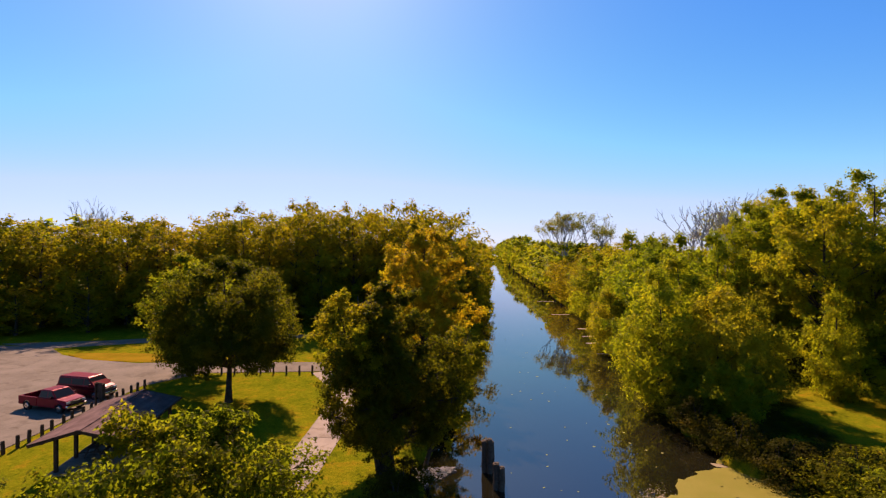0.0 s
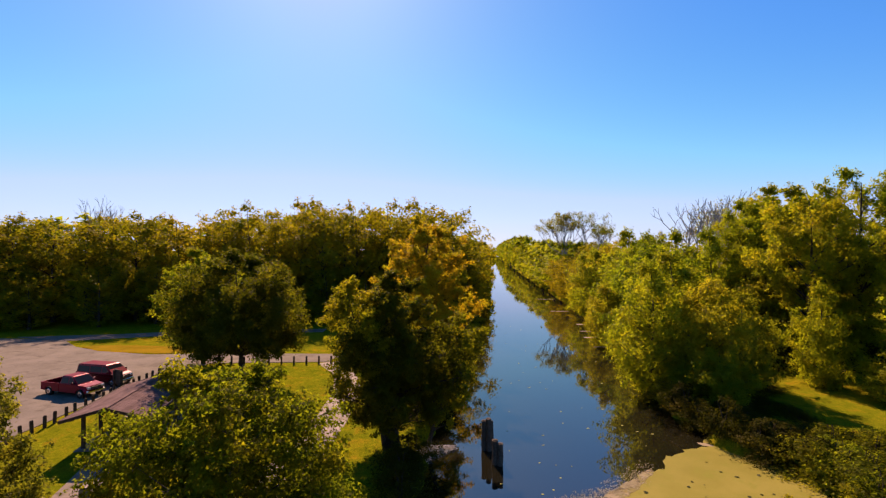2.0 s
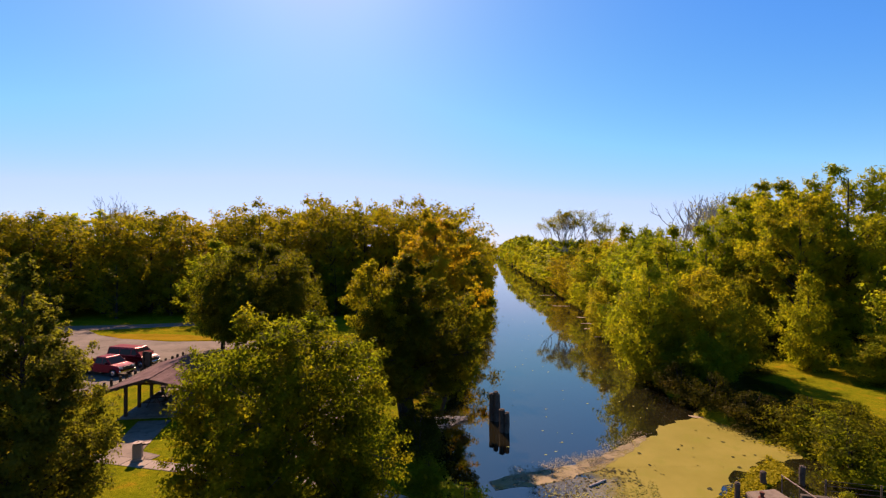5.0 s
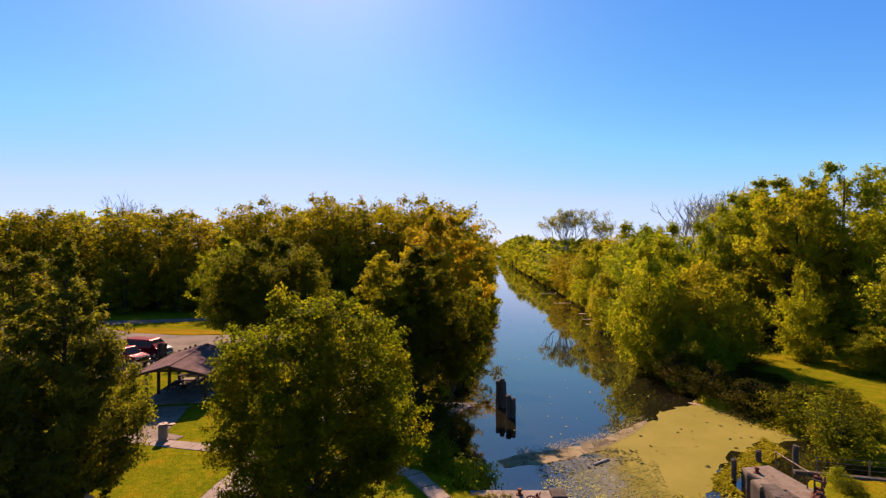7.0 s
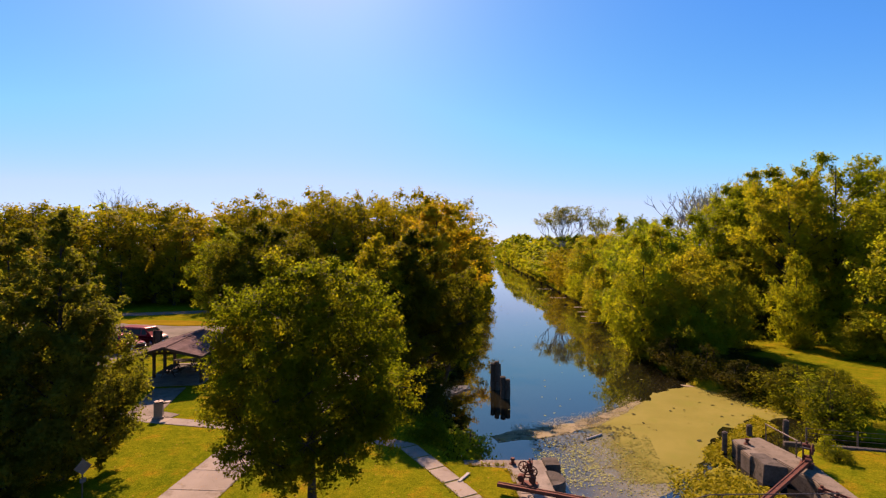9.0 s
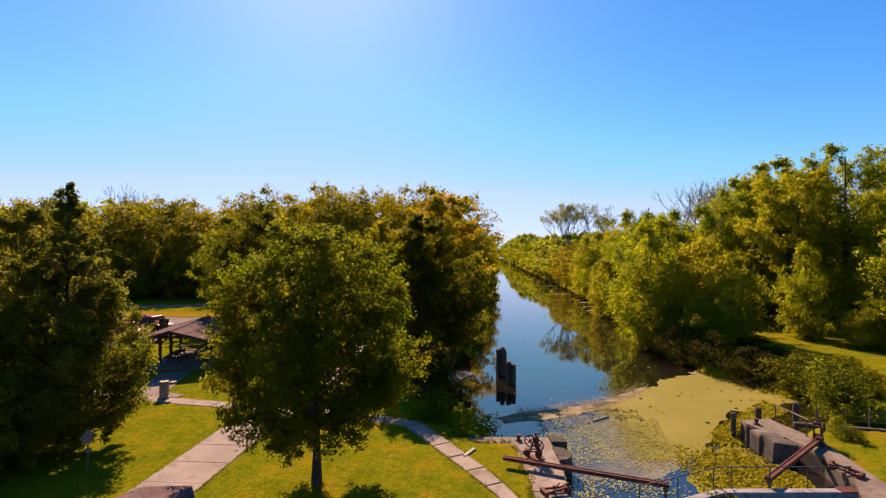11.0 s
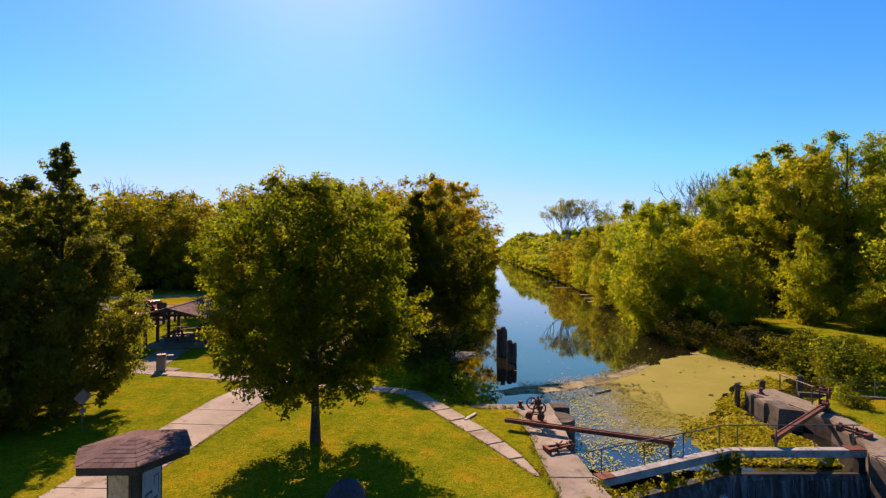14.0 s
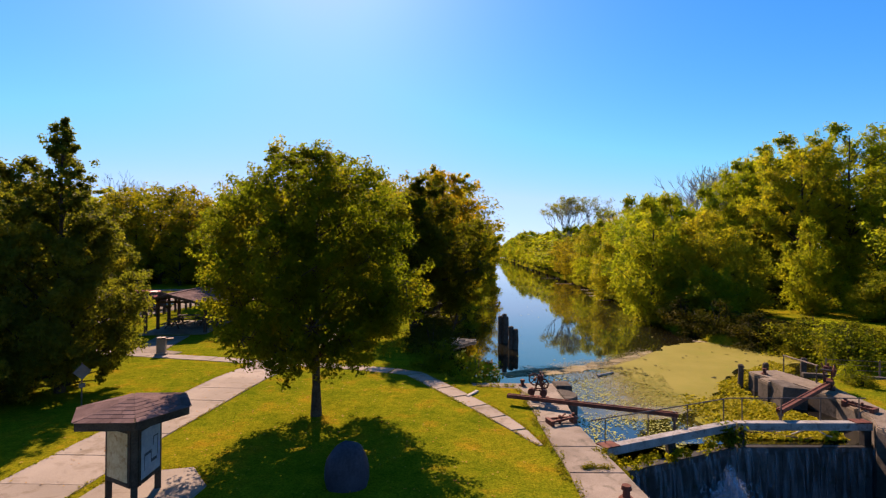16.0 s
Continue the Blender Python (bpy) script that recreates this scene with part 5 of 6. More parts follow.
fringe("grass_fringe", ((-13.65, -4), (-13.65, 4), (-13.55, 10), (-13.0, 18.4), (-11.75, 24)), 0.12, "ragged grass along the edge of the walk", 41)
fringe("grass_fringe", ((-11.35, -4), (-11.15, 4), (-11.05, 10), (-10.4, 18.4), (-9.5, 24)), 0.12, "ragged grass along the other edge of the walk", 42)
fringe("grass_fringe", ((-10.95, 3.4), (-10.95, 4.4), (-10.75, 7.4), (-8.85, 7.95), (-7.9, 6.9)), 0.07, "weeds in the joint beside the kiosk pad", 43)
fringe("grass_fringe", ((-3.8, 19.1), (-2.15, 16.4), (-0.62, 13.7), (0.55, 11.5), (1.5, 9.7)), 0.08, "grass creeping over the lock walk", 44)
fringe("grass_fringe", ((-2.9, 19.7), (-1.25, 16.85), (0.22, 14.1), (1.25, 11.75), (1.7, 9.9)), 0.08, "grass creeping over the other side of the lock walk", 45)
pad = part("kiosk_pad", slab(((-10.9, 4.2), (-8.1, 3.6), (-7.9, 6.8), (-8.8, 7.9), (-10.7, 7.4)), -0.12, 0.04, 0.015), WALK)
tagged(pad, "concrete pad under the notice kiosk", "pad", kind="structure")
apron = part("shelter_floor", slab(((-24.8, 30.4), (-20.0, 31.1), (-21.2, 38.9), (-26.0, 38.2)), -0.1, 0.06, 0.015), SHADEFLOOR)
tagged(apron, "concrete floor of the picnic shelter", "floor", kind="structure")
apron2 = part("fountain_apron", slab(((-21.4, 24.25), (-18.2, 23.55), (-18.0, 24.2), (-19.5, 24.8), (-20.8, 30.3), (-23.0, 30.0)), -0.1, 0.04, 0.015), SHADEFLOOR)
tagged(apron2, "concrete apron between shelter and walk", "pad", kind="structure")
lot = part("car_park", slab(((-31.1, 24), (-31.1, 50.5), (-27.5, 55.8), (-14, 56.6), (-13, 61), (-28, 61.4), (-38, 60.6), (-46, 62.8), (-51, 65.4), (-56, 70), (-64, 71.5), (-110, 76), (-110, 24)), -0.2, 0.05, 0.02), GRAVEL)
tagged(lot, "pale worn gravel and asphalt car park", "car park", kind="structure")
road = part("park_road", slab(((-56.5, 69.5), (-50, 72.0), (-38, 76.5), (-20, 78), (-20, 81), (-39, 80), (-52, 75.6), (-66, 73)), -0.2, 0.045, 0.02), GRAVEL)
tagged(road, "narrow gravel road at the edge of the woods", "road", kind="structure")

DRYGRASS = mottled("dry_grass", (0.14, 0.098, 0.006), (0.24, 0.150, 0.010), 0.5, 12.0, 1.0, bump_d=0.03, spec=0.0, stain=(0.15, 0.14, 0.006))
verge = part("dry_verge", slab(((-50.0, 65.2), (-46.0, 62.6), (-42.0, 61.7), (-37.5, 61.1), (-32.5, 61.6), (-34.5, 64.6), (-40.0, 66.2), (-46.0, 66.6), (-49.6, 66.4)), -0.1, 0.055, 0.02), DRYGRASS)
tagged(verge, "sunlit verge of dry yellow grass beside the car park", "verge", kind="structure")

# ---- park things ----
def fence_post(x, y, rz):
    p = thing("fence_post", "short weathered timber post edging the car park", "post", pose(x, y, 0, 0, 0, rz), "car park posts")
    part("post", boxed(-0.09, -0.09, -0.3, 0.09, 0.09, 0.9, 0.02), TIMBER, p)
    part("top", boxed(-0.07, -0.07, 0.88, 0.07, 0.07, 0.95, 0.02), TIMBER, p)
    return p


first = fence_post(-30.35, 29.5, 0)
for k in range(1, 20):
    copy_thing(first, pose(-30.35 + 0.06 * math.sin(k * 3), 29.5 + k * 1.06, 0, 1.5 * math.sin(k * 2), 2 * math.cos(k), 7 * math.sin(k)))
for k in range(10):
    copy_thing(first, pose(-26.5 + k * 1.45, 55.2 + 0.06 * k, 0, 0, 1.5 * math.sin(k), 5 * k))


SHELTER = pose(-22.15, 29.6, 0.0, 0, 0, 8.5)


def picnic_table(x, y, rz):
    t = thing("picnic_table", "brown timber picnic table under the shelter roof", "table", SHELTER @ pose(x, y, 0.06, 0, 0, rz), "picnic tables")
    for k in range(5):
        part("top_board", boxed(-0.9, -0.37 + k * 0.15, 0.72, 0.9, -0.23 + k * 0.15, 0.76, 0.006), TIMBER, t)
    for s in (-0.7, 0.7):
        part("bench", boxed(-0.9, s - 0.13, 0.42, 0.9, s + 0.13, 0.46, 0.006), TIMBER, t)
    for s in (-0.65, 0.65):
        for e in (-1, 1):
            part("leg", beam((s, e * 0.55, 0.0), (s, e * 0.2, 0.72), 0.05, 0.1), TIMBER, t)
        part("crossbar", boxed(s - 0.03, -0.78, 0.36, s + 0.03, 0.78, 0.44, 0.005), TIMBER, t)
    return t


picnic_table(-0.9, 7.0, 0)
picnic_table(1.1, 6.0, 90)
picnic_table(-1.0, 4.3, 90)


def pavilion():
    p = thing("picnic_shelter", "open picnic shelter with low shingled gable roof", "shelter", SHELTER)
    half, depth, ze, zr = 2.75, 8.8, 2.38, 3.12
    for side in (-1, 1):
        xe = side * half
        roof = part("roof", beam((xe, 0, ze + 0.03), (xe, depth, ze + 0.03), 0.1, 0.14), TIMBER, p, "brown eaves board")
        rows = 15
        for k in range(rows):
            deck = bmesh.new()
            a, b = k / rows, (k + 1) / rows + 0.012
            xa, xb = xe * (1 - a), xe * (1 - b)
            za, zb = ze + (zr - ze) * a, ze + (zr - ze) * b
            vs = [(xa, 0, za + 0.075), (xa, depth, za + 0.075), (xb, depth, zb + 0.055), (xb, 0, zb + 0.055), (xa, 0, za + 0.02), (xa, depth, za + 0.02), (xb, depth, zb + 0.02), (xb, 0, zb + 0.02)]
            v = [deck.verts.new(c) for c in vs]
            for f in ((0, 1, 2, 3), (7, 6, 5, 4), (0, 4, 5, 1), (2, 6, 7, 3), (0, 3, 7, 4), (1, 5, 6, 2)):
                deck.faces.new([v[i] for i in f])
            bmesh.ops.recalc_face_normals(deck, faces=deck.faces[:])
            part("shingle_course", deck, SHINGLE, roof)
        x = side * (half - 0.6)
        for k in range(4):
            y = 1.7 + k * 2.15
            part("post", boxed(x - 0.1, y - 0.1, 0.05, x + 0.1, y + 0.1, ze + 0.15), TIMBER, p)
            part("rafter", beam((xe, y, ze - 0.03), (0, y, zr - 0.04), 0.1, 0.14), TIMBER, p)
        part("side_beam", boxed(x - 0.1, 0.2, ze - 0.02, x + 0.1, depth - 0.2, ze + 0.14), TIMBER, p)
        for y in (0.03, depth - 0.03):
            part("barge_board", beam((xe, y, ze - 0.02), (0, y, zr - 0.02), 0.06, 0.2), TIMBER, p)
    part("ridge_cap", boxed(-0.14, 0, zr + 0.03, 0.14, depth, zr + 0.1, 0.02), SHINGLE, p)
    for y in (1.7, 8.15):
        part("tie_beam", boxed(-half + 0.5, y - 0.08, ze - 0.02, half - 0.5, y + 0.08, ze + 0.14), TIMBER, p)
        part("king_post", boxed(-0.08, y - 0.08, ze + 0.1, 0.08, y + 0.08, zr - 0.05), TIMBER, p)
    return p


pavilion()

fountain = thing("drinking_fountain", "grey stone drinking fountain with metal bowl", "fountain", pose(-18.95, 23.55, 0.03, 0, 0, 20))
part("pedestal", boxed(-0.24, -0.24, 0, 0.24, 0.24, 0.95, 0.03), CONCRETE, fountain)
part("plinth", boxed(-0.32, -0.32, 0, 0.32, 0.32, 0.1, 0.02), CONCRETE, fountain)
bowl = part("bowl", rod((0, 0, 0.93), (0, 0, 1.03), 0.2, 0.27, 16), STEEL, fountain, "dull steel bowl")
part("spout", rod((0.0, 0.12, 1.02), (0.0, 0.02, 1.14), 0.02), STEEL, bowl)
part("arm", beam((0.2, 0, 0.88), (0.52, 0, 0.9), 0.16, 0.1), STEEL, fountain, "dull steel side arm")
part("side_bowl", rod((0.5, 0, 0.88), (0.5, 0, 0.96), 0.12, 0.18, 14), STEEL, fountain, "dull steel bowl")

bm = bmesh.new()
bmesh.ops.create_icosphere(bm, subdivisions=4, radius=1.0)
for v in bm.verts:
    k = 1 + 0.06 * noise.noise(v.co * 1.6) + 0.025 * noise.noise(v.co * 5)
    v.co = Vector((v.co.x * 0.6 * k, v.co.y * 0.42 * k, max(-0.3, v.co.z * 0.85 * k + 0.35)))
boulder = part("boulder", bm, mottled("dark_stone", (0.0228, 0.0228, 0.0342), (0.0532, 0.0532, 0.076), 1.5, 16.0, 0.5, bump_d=0.01), smooth=True)
boulder.matrix_world = pose(-4.15, 6.9, 0, 0, 0, 12)
tagged(boulder, "dark rounded memorial stone in the tree's shade", "boulder")

PAPER = mottled("faded_notice", (0.40, 0.29, 0.14), (0.54, 0.43, 0.26), 3.0, 12.0, 0.5, bump_d=0.001, stain=(0.26, 0.13, 0.04))
MAPBLUE = mottled("faded_map", (0.228, 0.2736, 0.3192), (0.3648, 0.4028, 0.4332), 4.0, 14.0, 0.4, bump_d=0.001)
INK = mottled("map_lines", (0.038, 0.0456, 0.0608), (0.0684, 0.076, 0.0912), 5.0, 20.0, 0.5, bump_d=0.001)


def kiosk():
    """A three-sided notice kiosk with a six-sided shingled roof."""
    k = thing("notice_kiosk", "three sided notice kiosk with six sided shingle roof", "kiosk", pose(-9.4, 6.1, 0.04, 0, 0, -57))
    R, ze, zp = 1.36, 2.28, 2.54
    corners = [Vector((R * math.cos(radians(60 * j)), R * math.sin(radians(60 * j)), ze)) for j in range(6)]
    bm = bmesh.new()
    top = bm.verts.new((0, 0, zp))
    ring_v = [bm.verts.new(c) for c in corners]
    low = [bm.verts.new((c.x, c.y, ze - 0.19)) for c in corners]
    for j in range(6):
        bm.faces.new((ring_v[j], ring_v[(j + 1) % 6], top))
        bm.faces.new((low[j], low[(j + 1) % 6], ring_v[(j + 1) % 6], ring_v[j]))
    bm.faces.new(low[::-1])
    roof = part("roof", bm, TIMBER, k, "brown fascia under the shingles")
    # shingles, course by course
    for j in range(6):
        a, b = corners[j], corners[(j + 1) % 6]
        courses = 7
        for c in range(courses):
            f0, f1 = c / courses, min(1.0, (c + 1.25) / courses)
            p0, p1 = a.lerp(Vector((0, 0, zp)), f0), b.lerp(Vector((0, 0, zp)), f0)
            q0, q1 = a.lerp(Vector((0, 0, zp)), f1), b.lerp(Vector((0, 0, zp)), f1)
            n = max(1, round((p1 - p0).length / 0.3))
            nor = (b - a).cross(Vector((0, 0, zp)) - a).normalized()
            for i in range(n):
                s0, s1 = i / n + 0.004, (i + 1) / n - 0.004
                bm = bmesh.new()
                lo = [p0.lerp(p1, s0) + nor * 0.018, p0.lerp(p1, s1) + nor * 0.018, q0.lerp(q1, s1) + nor * 0.008, q0.lerp(q1, s0) + nor * 0.008]
                if c == 0:
                    out = ((a + b) / 2 - Vector((0, 0, ze))).normalized() * 0.05
                    lo[0], lo[1] = lo[0] + out, lo[1] + out
                vt = [bm.verts.new(v) for v in lo]
                vb = [bm.verts.new(v - nor * 0.012) for v in lo]
                bm.faces.new(vt)
                for e in range(4):
                    bm.faces.new((vb[e], vb[(e + 1) % 4], vt[(e + 1) % 4], vt[e]))
                part("shingle", bm, SHINGLE, roof)
    tri = [Vector((0.62 * math.cos(radians(120 * j)), 0.62 * math.sin(radians(120 * j)), 0)) for j in range(3)]
    for v in tri:
        part("post", boxed(v.x - 0.075, v.y - 0.075, -0.04, v.x + 0.075, v.y + 0.075, ze - 0.05), TIMBER, k)
    for j in range(3):
        a, b = tri[j], tri[(j + 1) % 3]
        d = (b - a).normalized()
        out = Vector((d.y, -d.x, 0))
        m = Matrix.Translation((a + b) / 2 + out * 0.05) @ Matrix((( d.x, out.x, 0, 0), (d.y, out.y, 0, 0), (0, 0, 1, 0), (0, 0, 0, 1)))
        w = (b - a).length / 2 - 0.02
        panel = part("panel", boxed(-w, -0.03, 0.5, w, 0.05, 1.93, 0.006, m), TIMBER, k)
        part("notice" if j != 2 else "map", boxed(-w + 0.09, 0.052, 0.62, w - 0.09, 0.06, 1.8, 0.0, m), PAPER if j == 2 else MAPBLUE, panel, "faded notice sheet" if j == 2 else "faded blue map sheet")
        if j != 2:
            bm = bmesh.new()
            for (xa, za, xb, zb) in ((-0.3, 0.8, -0.3, 1.15), (-0.3, 1.15, 0.0, 1.2), (0.0, 1.2, 0.0, 0.95), (0.0, 0.95, 0.25, 0.9), (0.1, 1.5, 0.3, 1.5), (0.1, 1.3, 0.1, 1.5), (0.3, 1.0, 0.3, 1.5)):
                box(bm, min(xa, xb) - 0.012, 0.061, min(za, zb) - 0.012, max(xa, xb) + 0.012, 0.064, max(za, zb) + 0.012, m)
            part("map_lines", bm, INK, panel, "thin dark lines of the map")
    return k


kiosk()

SIGNPLATE = mottled("sign_back", (0.10, 0.10, 0.105), (0.17, 0.17, 0.175), 3.0, 20.0, 0.6, 0.5, bump_d=0.001)
sign = thing("path_sign", "diamond shaped metal sign seen from behind", "sign", pose(-16.3, 13.5, 0, 0, 0, 52))
part("post", rod((0, 0, -0.3), (0, 0, 1.75), 0.03), STEEL, sign)
part("plate", boxed(-0.23, -0.012, -0.23, 0.23, 0.012, 0.23, 0.004, pose(0, -0.04, 1.4, 0, 45, 0)), SIGNPLATE, sign, "diamond metal plate")
part("plate", boxed(-0.11, -0.05, 0.76, 0.11, -0.03, 0.94, 0.004), SIGNPLATE, sign, "small square metal plate")

board = thing("sign_board", "dark timber sign board on two posts by the car park", "sign", pose(-30.9, 43.9, 0, 0, 0, -25))
for s in (-0.5, 0.5):
    part("post", boxed(s - 0.07, -0.07, -0.3, s + 0.07, 0.07, 2.1), TIMBER, board)
part("board", boxed(-0.62, 0.07, 0.75, 0.62, 0.15, 2.15, 0.01), TIMBER, board)

# ---- vehicles ----
def paint(name, colour):
    """Metallic car paint under a clear coat, with dust in patches."""
    m, nt, b = material(name, 0.34, 0.3, 0.14)
    n = noise_tex(nt, 1.5, 4.0)
    c = mix(nt, ramp(nt, n, [(0.4, (0, 0, 0)), (0.8, (1, 1, 1))]), colour, tuple(v * 0.75 + 0.003 for v in colour))
    nt.links.new(c, b.inputs["Base Color"])
    b.inputs["Coat Weight"].default_value, b.inputs["Coat Roughness"].default_value = 0.1, 0.05
    return m


REDPAINT = paint("red_paint", (0.17, 0.001, 0.014))
MAROON = paint("maroon_paint", (0.075, 0.001, 0.008))
GLASS, _nt, _b = material("dark_glass", 0.04, 0.0, 0.12)
_b.inputs["Base Color"].default_value = (0.012, 0.014, 0.018, 1)
RUBBER = mottled("tyre_rubber", (0.0091, 0.0091, 0.0091), (0.0228, 0.0228, 0.0228), 4.0, 40.0, 0.85, bump_d=0.003)
CHROME = mottled("chrome", (0.55, 0.55, 0.56), (0.75, 0.75, 0.76), 4.0, 40.0, 0.18, 1.0, bump_d=0.0005)
LAMPGLASS = mottled("lamp_glass", (0.5, 0.5, 0.5), (0.7, 0.7, 0.7), 6.0, 50.0, 0.1, 0.3, bump_d=0.001)


def loft(rows):
    """A closed body from cross rows of (x, half width, z) pairs joined in order."""
    bm = bmesh.new()
    left = [bm.verts.new((x, w, z)) for x, w, z in rows]
    right = [bm.verts.new((x, -w, z)) for x, w, z in rows]
    n = len(rows)
    for k in range(n):
        bm.faces.new((left[k], left[(k + 1) % n], right[(k + 1) % n], right[k]))
    bm.faces.new(left[::-1])
    bm.faces.new(right)
    bmesh.ops.recalc_face_normals(bm, faces=bm.faces[:])
    bmesh.ops.bevel(bm, geom=bm.edges[:], offset=0.035, segments=2, affect="EDGES")
    return bm


def wheel(parent, x, y, r, side):
    w = part("wheel", rod((x, y - 0.13, r), (x, y + 0.13, r), r, sides=22), RUBBER, parent, "black tyre")
    part("rim", rod((x, y + side * 0.11, r), (x, y + side * 0.145, r), r * 0.62, r * 0.5, 16), CHROME, w, "bright alloy rim")
    part("hub", rod((x, y + side * 0.14, r), (x, y + side * 0.165, r), r * 0.16, sides=10), STEEL, w)


def quad(bm, pts):
    bm.faces.new([bm.verts.new(p) for p in pts])
    return bm


def pickup(m):
    t = thing("pickup_truck", "red pickup truck parked with sun on its bonnet", "car", m)
    xf, xr, r = 1.85, -1.95, 0.4
    side = [(2.55, 0.5), (2.62, 0.85), (2.5, 1.06), (1.45, 1.18), (-0.72, 1.2), (-0.72, 0.42)] + [(1.3, 0.42)] + [(xf - 0.5 * math.cos(math.pi * k / 6), 0.42 + 0.42 * math.sin(math.pi * k / 6)) for k in range(7)]
    part("body", loft([(x, 0.83 if x > 2.4 else 0.96, z) for x, z in side]), REDPAINT, t)
    bed_side = [(-0.75, 1.2), (-2.9, 1.2), (-2.92, 0.5)] + [(xr - 0.5 * math.cos(math.pi * k / 6), 0.45 + 0.42 * math.sin(math.pi * k / 6)) for k in range(7)] + [(-0.75, 0.45)]
    for s in (-1, 1):
        bm = bmesh.new()
        a = [bm.verts.new((x, s * 0.96, z)) for x, z in bed_side]
        b = [bm.verts.new((x, s * 0.86, z)) for x, z in bed_side]
        n = len(bed_side)
        for k in range(n):
            bm.faces.new((a[k], a[(k + 1) % n], b[(k + 1) % n], b[k]))
        bm.faces.new(a)
        bm.faces.new(b[::-1])
        bmesh.ops.recalc_face_normals(bm, faces=bm.faces[:])
        part("bed_side", bm, REDPAINT, t)
    part("tailgate", boxed(-2.93, -0.86, 0.55, -2.85, 0.86, 1.19, 0.01), REDPAINT, t)
    part("bed_floor", boxed(-2.86, -0.86, 0.6, -0.74, 0.86, 0.68, 0.0), RUBBER, t, "dark bed liner")
    bm = bmesh.new()
    lo = [(1.55, 0.9), (-0.68, 0.9), (-0.68, -0.9), (1.55, -0.9)]
    hi = [(0.75, 0.74), (-0.5, 0.74), (-0.5, -0.74), (0.75, -0.74)]
    vl, vh = [bm.verts.new((x, y, 1.15)) for x, y in lo], [bm.verts.new((x, y, 1.86)) for x, y in hi]
    bm.faces.new(vh)
    for k in range(4):
        bm.faces.new((vl[k], vl[(k + 1) % 4], vh[(k + 1) % 4], vh[k]))
    bmesh.ops.recalc_face_normals(bm, faces=bm.faces[:])
    bmesh.ops.bevel(bm, geom=bm.edges[:], offset=0.05, segments=3, affect="EDGES")
    cab = part("cab", bm, REDPAINT, t)

    def on_side(x, z, s):
        f = (z - 1.15) / 0.71
        return (x, s * (0.9 - 0.16 * f + 0.006), z)
    for s in (-1, 1):
        part("side_window", quad(bmesh.new(), [on_side(1.2, 1.24, s), on_side(0.45, 1.24, s), on_side(0.45, 1.76, s), on_side(0.72, 1.76, s)]), GLASS, cab, "dark glass")
        part("side_window", quad(bmesh.new(), [on_side(0.36, 1.24, s), on_side(-0.52, 1.24, s), on_side(-0.42, 1.76, s), on_side(0.36, 1.76, s)]), GLASS, cab, "dark glass")
        part("headlight", boxed(2.46, s * 0.66 - 0.16, 0.8, 2.62, s * 0.66 + 0.16, 1.0, 0.03), LAMPGLASS, t, "clear headlight")
        part("mirror", boxed(1.0, s * 1.02 - 0.1, 1.2, 1.12, s * 1.02 + 0.1, 1.42, 0.03), MAROON, t)
        part("tail_light", boxed(-2.94, s * 0.88 - 0.07, 0.8, -2.88, s * 0.88 + 0.07, 1.15, 0.01), REDPAINT, t)
        for x in (xf, xr):
            wheel(t, x, s * 0.84, r, s)
    part("windscreen", quad(bmesh.new(), [(1.46, -0.8, 1.24), (1.46, 0.8, 1.24), (0.85, 0.68, 1.78), (0.85, -0.68, 1.78)]), GLASS, cab, "dark glass")
    part("rear_window", quad(bmesh.new(), [(-0.67, 0.75, 1.3), (-0.67, -0.75, 1.3), (-0.545, -0.66, 1.75), (-0.545, 0.66, 1.75)]), GLASS, cab, "dark glass")
    part("grille", boxed(2.57, -0.48, 0.72, 2.65, 0.48, 1.0, 0.02), STEEL, t)
    part("front_bumper", boxed(2.46, -0.86, 0.45, 2.72, 0.86, 0.68, 0.06), CHROME, t, "chrome bumper")
    part("rear_bumper", boxed(-3.06, -0.92, 0.48, -2.9, 0.92, 0.64, 0.03), CHROME, t, "chrome bumper")
    return t


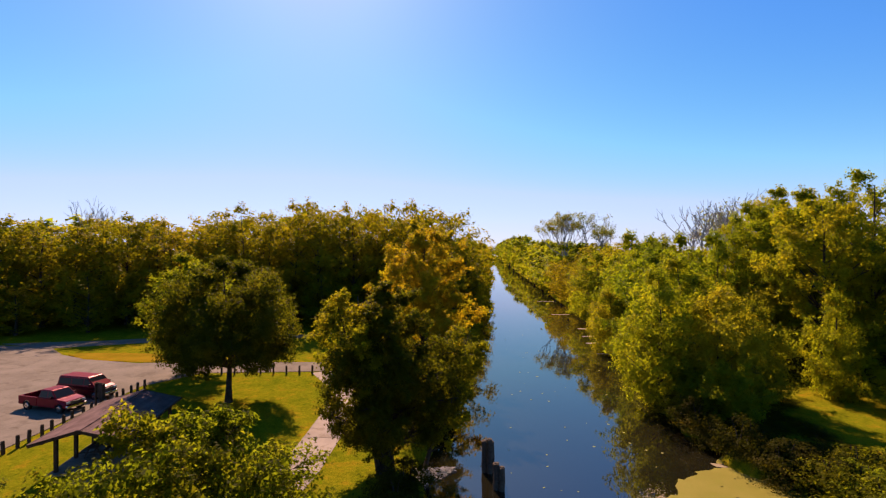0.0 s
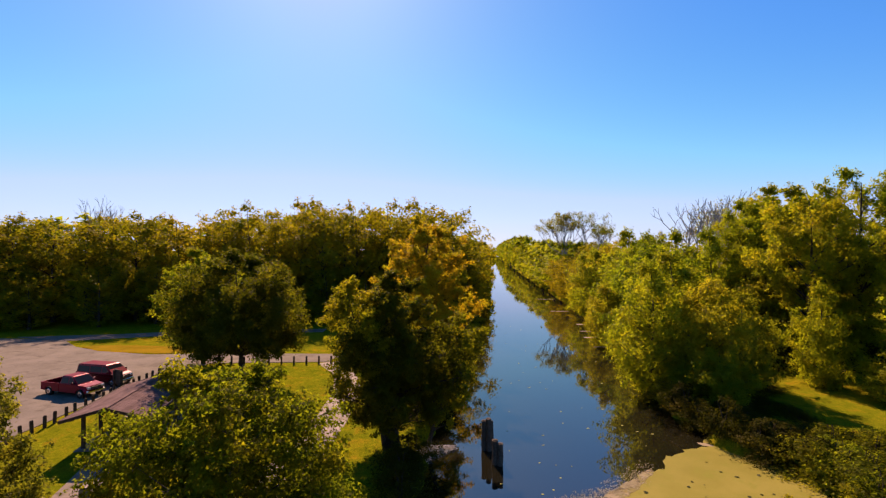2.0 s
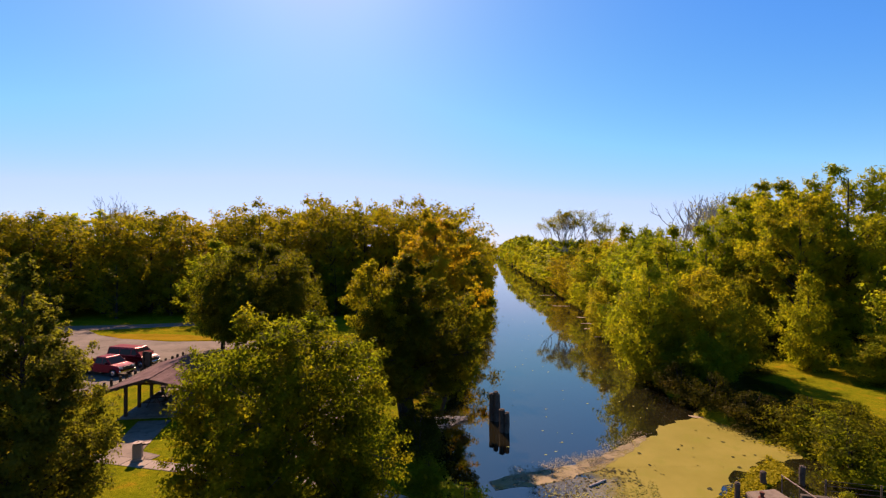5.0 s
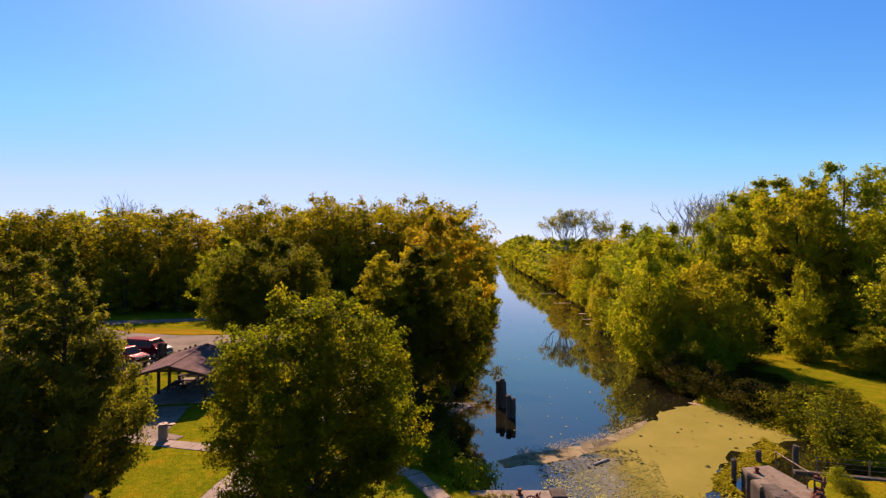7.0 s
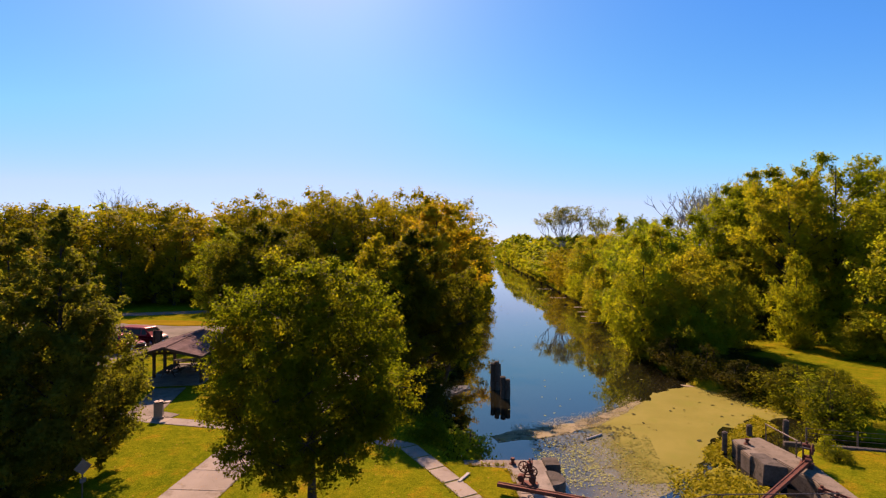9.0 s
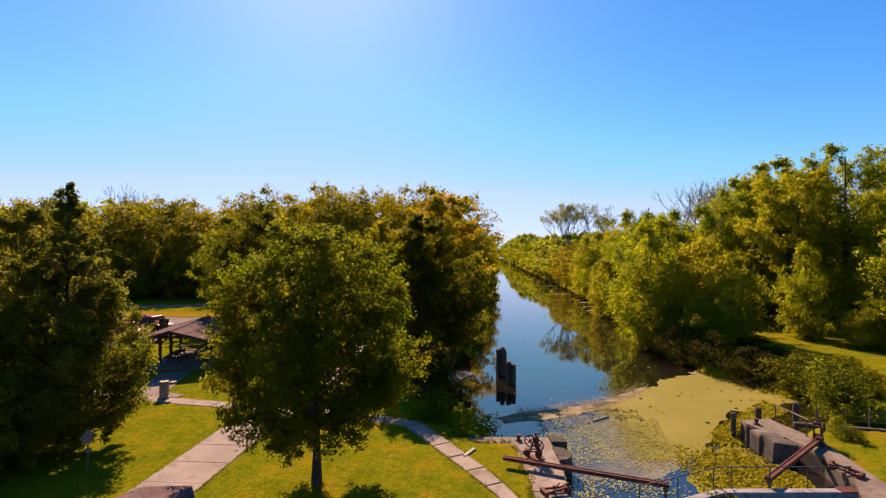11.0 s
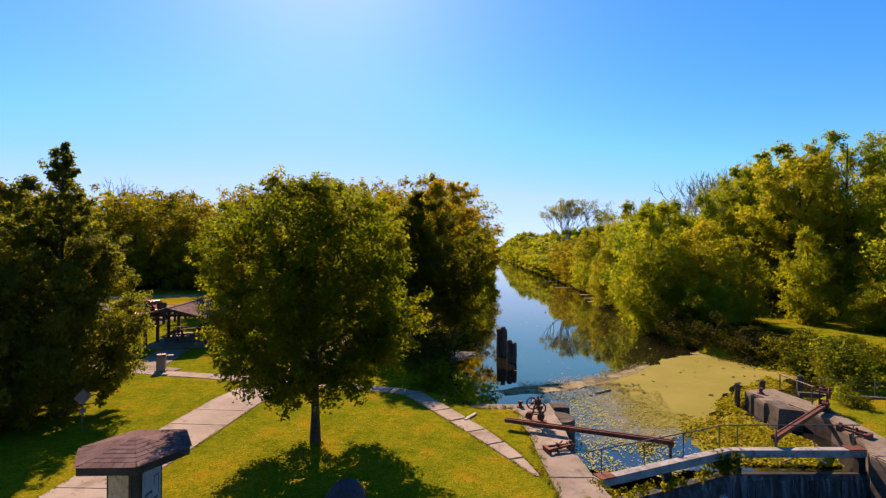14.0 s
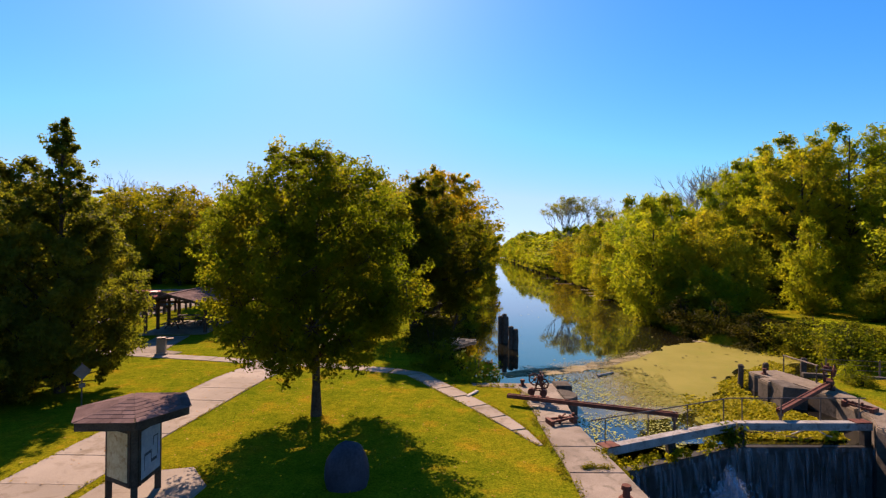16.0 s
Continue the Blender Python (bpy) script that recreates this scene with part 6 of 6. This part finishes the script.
def van(m):
    t = thing("van", "dark red van with tinted windows parked beside posts", "car", m)
    xf, xr, r = 1.75, -1.7, 0.37
    def arc(x):
        return [(x - 0.46 * math.cos(math.pi * k / 6), 0.38 + 0.42 * math.sin(math.pi * k / 6)) for k in range(7)]
    side = [(2.4, 0.42), (2.44, 0.8), (2.32, 1.05), (1.7, 1.2), (-2.65, 1.25), (-2.7, 0.42)] + arc(xr) + [(-1.1, 0.36)] + arc(xf)
    part("body", loft([(x, 0.86 if x > 2.3 else 0.98, z) for x, z in side]), MAROON, t)
    bm = bmesh.new()
    lo = [(1.8, 0.95), (-2.64, 0.95), (-2.64, -0.95), (1.8, -0.95)]
    hi = [(0.85, 0.8), (-2.5, 0.8), (-2.5, -0.8), (0.85, -0.8)]
    vl, vh = [bm.verts.new((x, y, 1.18)) for x, y in lo], [bm.verts.new((x, y, 2.02)) for x, y in hi]
    bm.faces.new(vh)
    for k in range(4):
        bm.faces.new((vl[k], vl[(k + 1) % 4], vh[(k + 1) % 4], vh[k]))
    bmesh.ops.recalc_face_normals(bm, faces=bm.faces[:])
    bmesh.ops.bevel(bm, geom=bm.edges[:], offset=0.07, segments=3, affect="EDGES")
    cab = part("cab", bm, REDPAINT, t)

    def on_side(x, z, s):
        f = (z - 1.18) / 0.84
        return (x, s * (0.95 - 0.15 * f + 0.006), z)
    for s in (-1, 1):
        for xa, xb, xc in ((1.4, 0.55, 0.9), (0.45, -0.9, 0.45), (-1.0, -2.45, -1.0)):
            part("side_window", quad(bmesh.new(), [on_side(xa, 1.3, s), on_side(xb, 1.3, s), on_side(xb if xb > -2 else -2.38, 1.86, s), on_side(xc, 1.86, s)]), GLASS, cab, "dark tinted glass")
        part("headlight", boxed(2.28, s * 0.67 - 0.15, 0.8, 2.46, s * 0.67 + 0.15, 1.0, 0.03), LAMPGLASS, t, "clear headlight")
        part("mirror", boxed(1.3, s * 1.05 - 0.09, 1.25, 1.4, s * 1.05 + 0.09, 1.45, 0.03), MAROON, t)
        for x in (xf, xr):
            wheel(t, x, s * 0.86, r, s)
    part("windscreen", quad(bmesh.new(), [(1.68, -0.84, 1.28), (1.68, 0.84, 1.28), (0.97, 0.74, 1.92), (0.97, -0.74, 1.92)]), GLASS, cab, "dark glass")
    part("rear_window", quad(bmesh.new(), [(-2.63, 0.8, 1.3), (-2.63, -0.8, 1.3), (-2.53, -0.72, 1.88), (-2.53, 0.72, 1.88)]), GLASS, cab, "dark glass")
    part("grille", boxed(2.39, -0.46, 0.7, 2.47, 0.46, 0.98, 0.02), STEEL, t)
    part("front_bumper", boxed(2.3, -0.87, 0.4, 2.54, 0.87, 0.64, 0.05), CHROME, t, "chrome bumper")
    part("rear_bumper", boxed(-2.82, -0.94, 0.42, -2.66, 0.94, 0.6, 0.03), STEEL, t)
    return t


pickup(pose(-34.5, 43.35, 0.05, 0, 0, -16))
van(pose(-34.2, 47.1, 0.05, 0, 0, -13))

# ---- fallen leaves on the grass ----
LITTER = leaf_material("fallen_leaves", (0.1914, 0.1218, 0.0174), (0.3654, 0.2436, 0.0522), (0.348, 0.1392, 0.0261), 0.2, 0.2, 1.0)
rr = random.Random(91)
verts, faces = [], []
while len(faces) < 900:
    x, y = rr.gauss(-5, 7), rr.gauss(12, 8)
    if x > 1.7 or y > 34:
        continue
    r, a, z = rr.uniform(0.02, 0.04), rr.uniform(0, 6.28), float(ground_height(x, y)) + 0.025
    b = len(verts)
    for k in range(4):
        w = a + k * math.pi / 2
        verts.append((x + r * math.cos(w) * (1.4 if k % 2 else 0.8), y + r * math.sin(w) * (1.4 if k % 2 else 0.8), z + rr.uniform(0, 0.03)))
    faces.append((b, b + 1, b + 2, b + 3))
tagged(mesh_part("fallen_leaves", verts, faces, LITTER), "scattered yellow fallen leaves on the lawn", "leaves", kind="stuff")

rr = random.Random(17)
verts, faces = [], []
for k in range(70):
    y = 24 + 70 * rr.random() ** 1.5
    x = float(bank(LEFT_BANK, y)) + 2.5 + rr.random() * (float(bank(RIGHT_BANK, y) - bank(LEFT_BANK, y)) - 4)
    r, a = rr.uniform(0.02, 0.05) * (1 + y / 60), rr.uniform(0, 6.28)
    b = len(verts)
    for j in range(5):
        w = a + j * 2 * math.pi / 5
        verts.append((x + 1.6 * r * math.cos(w), y + r * math.sin(w), WATER_Z + 0.012))
    faces.append(tuple(range(b, b + 5)))
tagged(mesh_part("floating_leaves", verts, faces, PAD_A), "pale leaves drifting on open canal water", "leaves", kind="stuff")
for x, y, w in ((24.2, 78.0, 2.6), (23.0, 70.0, 1.9), (26.8, 92.0, 3.0), (25.0, 84.0, 2.0), (29.5, 140.0, 5.0), (27.0, 112.0, 4.0), (19.4, 33.9, 1.0)):
    floating_sheet("weed_mat", ((x - w / 2, y - 0.25), (x + w / 2, y - 0.3), (x + w / 2, y + 0.3), (x - w / 2, y + 0.35)), WATER_Z + 0.02, SCUM, "thin pale mat of floating weed by the bank", int(x * 7), 0.35)
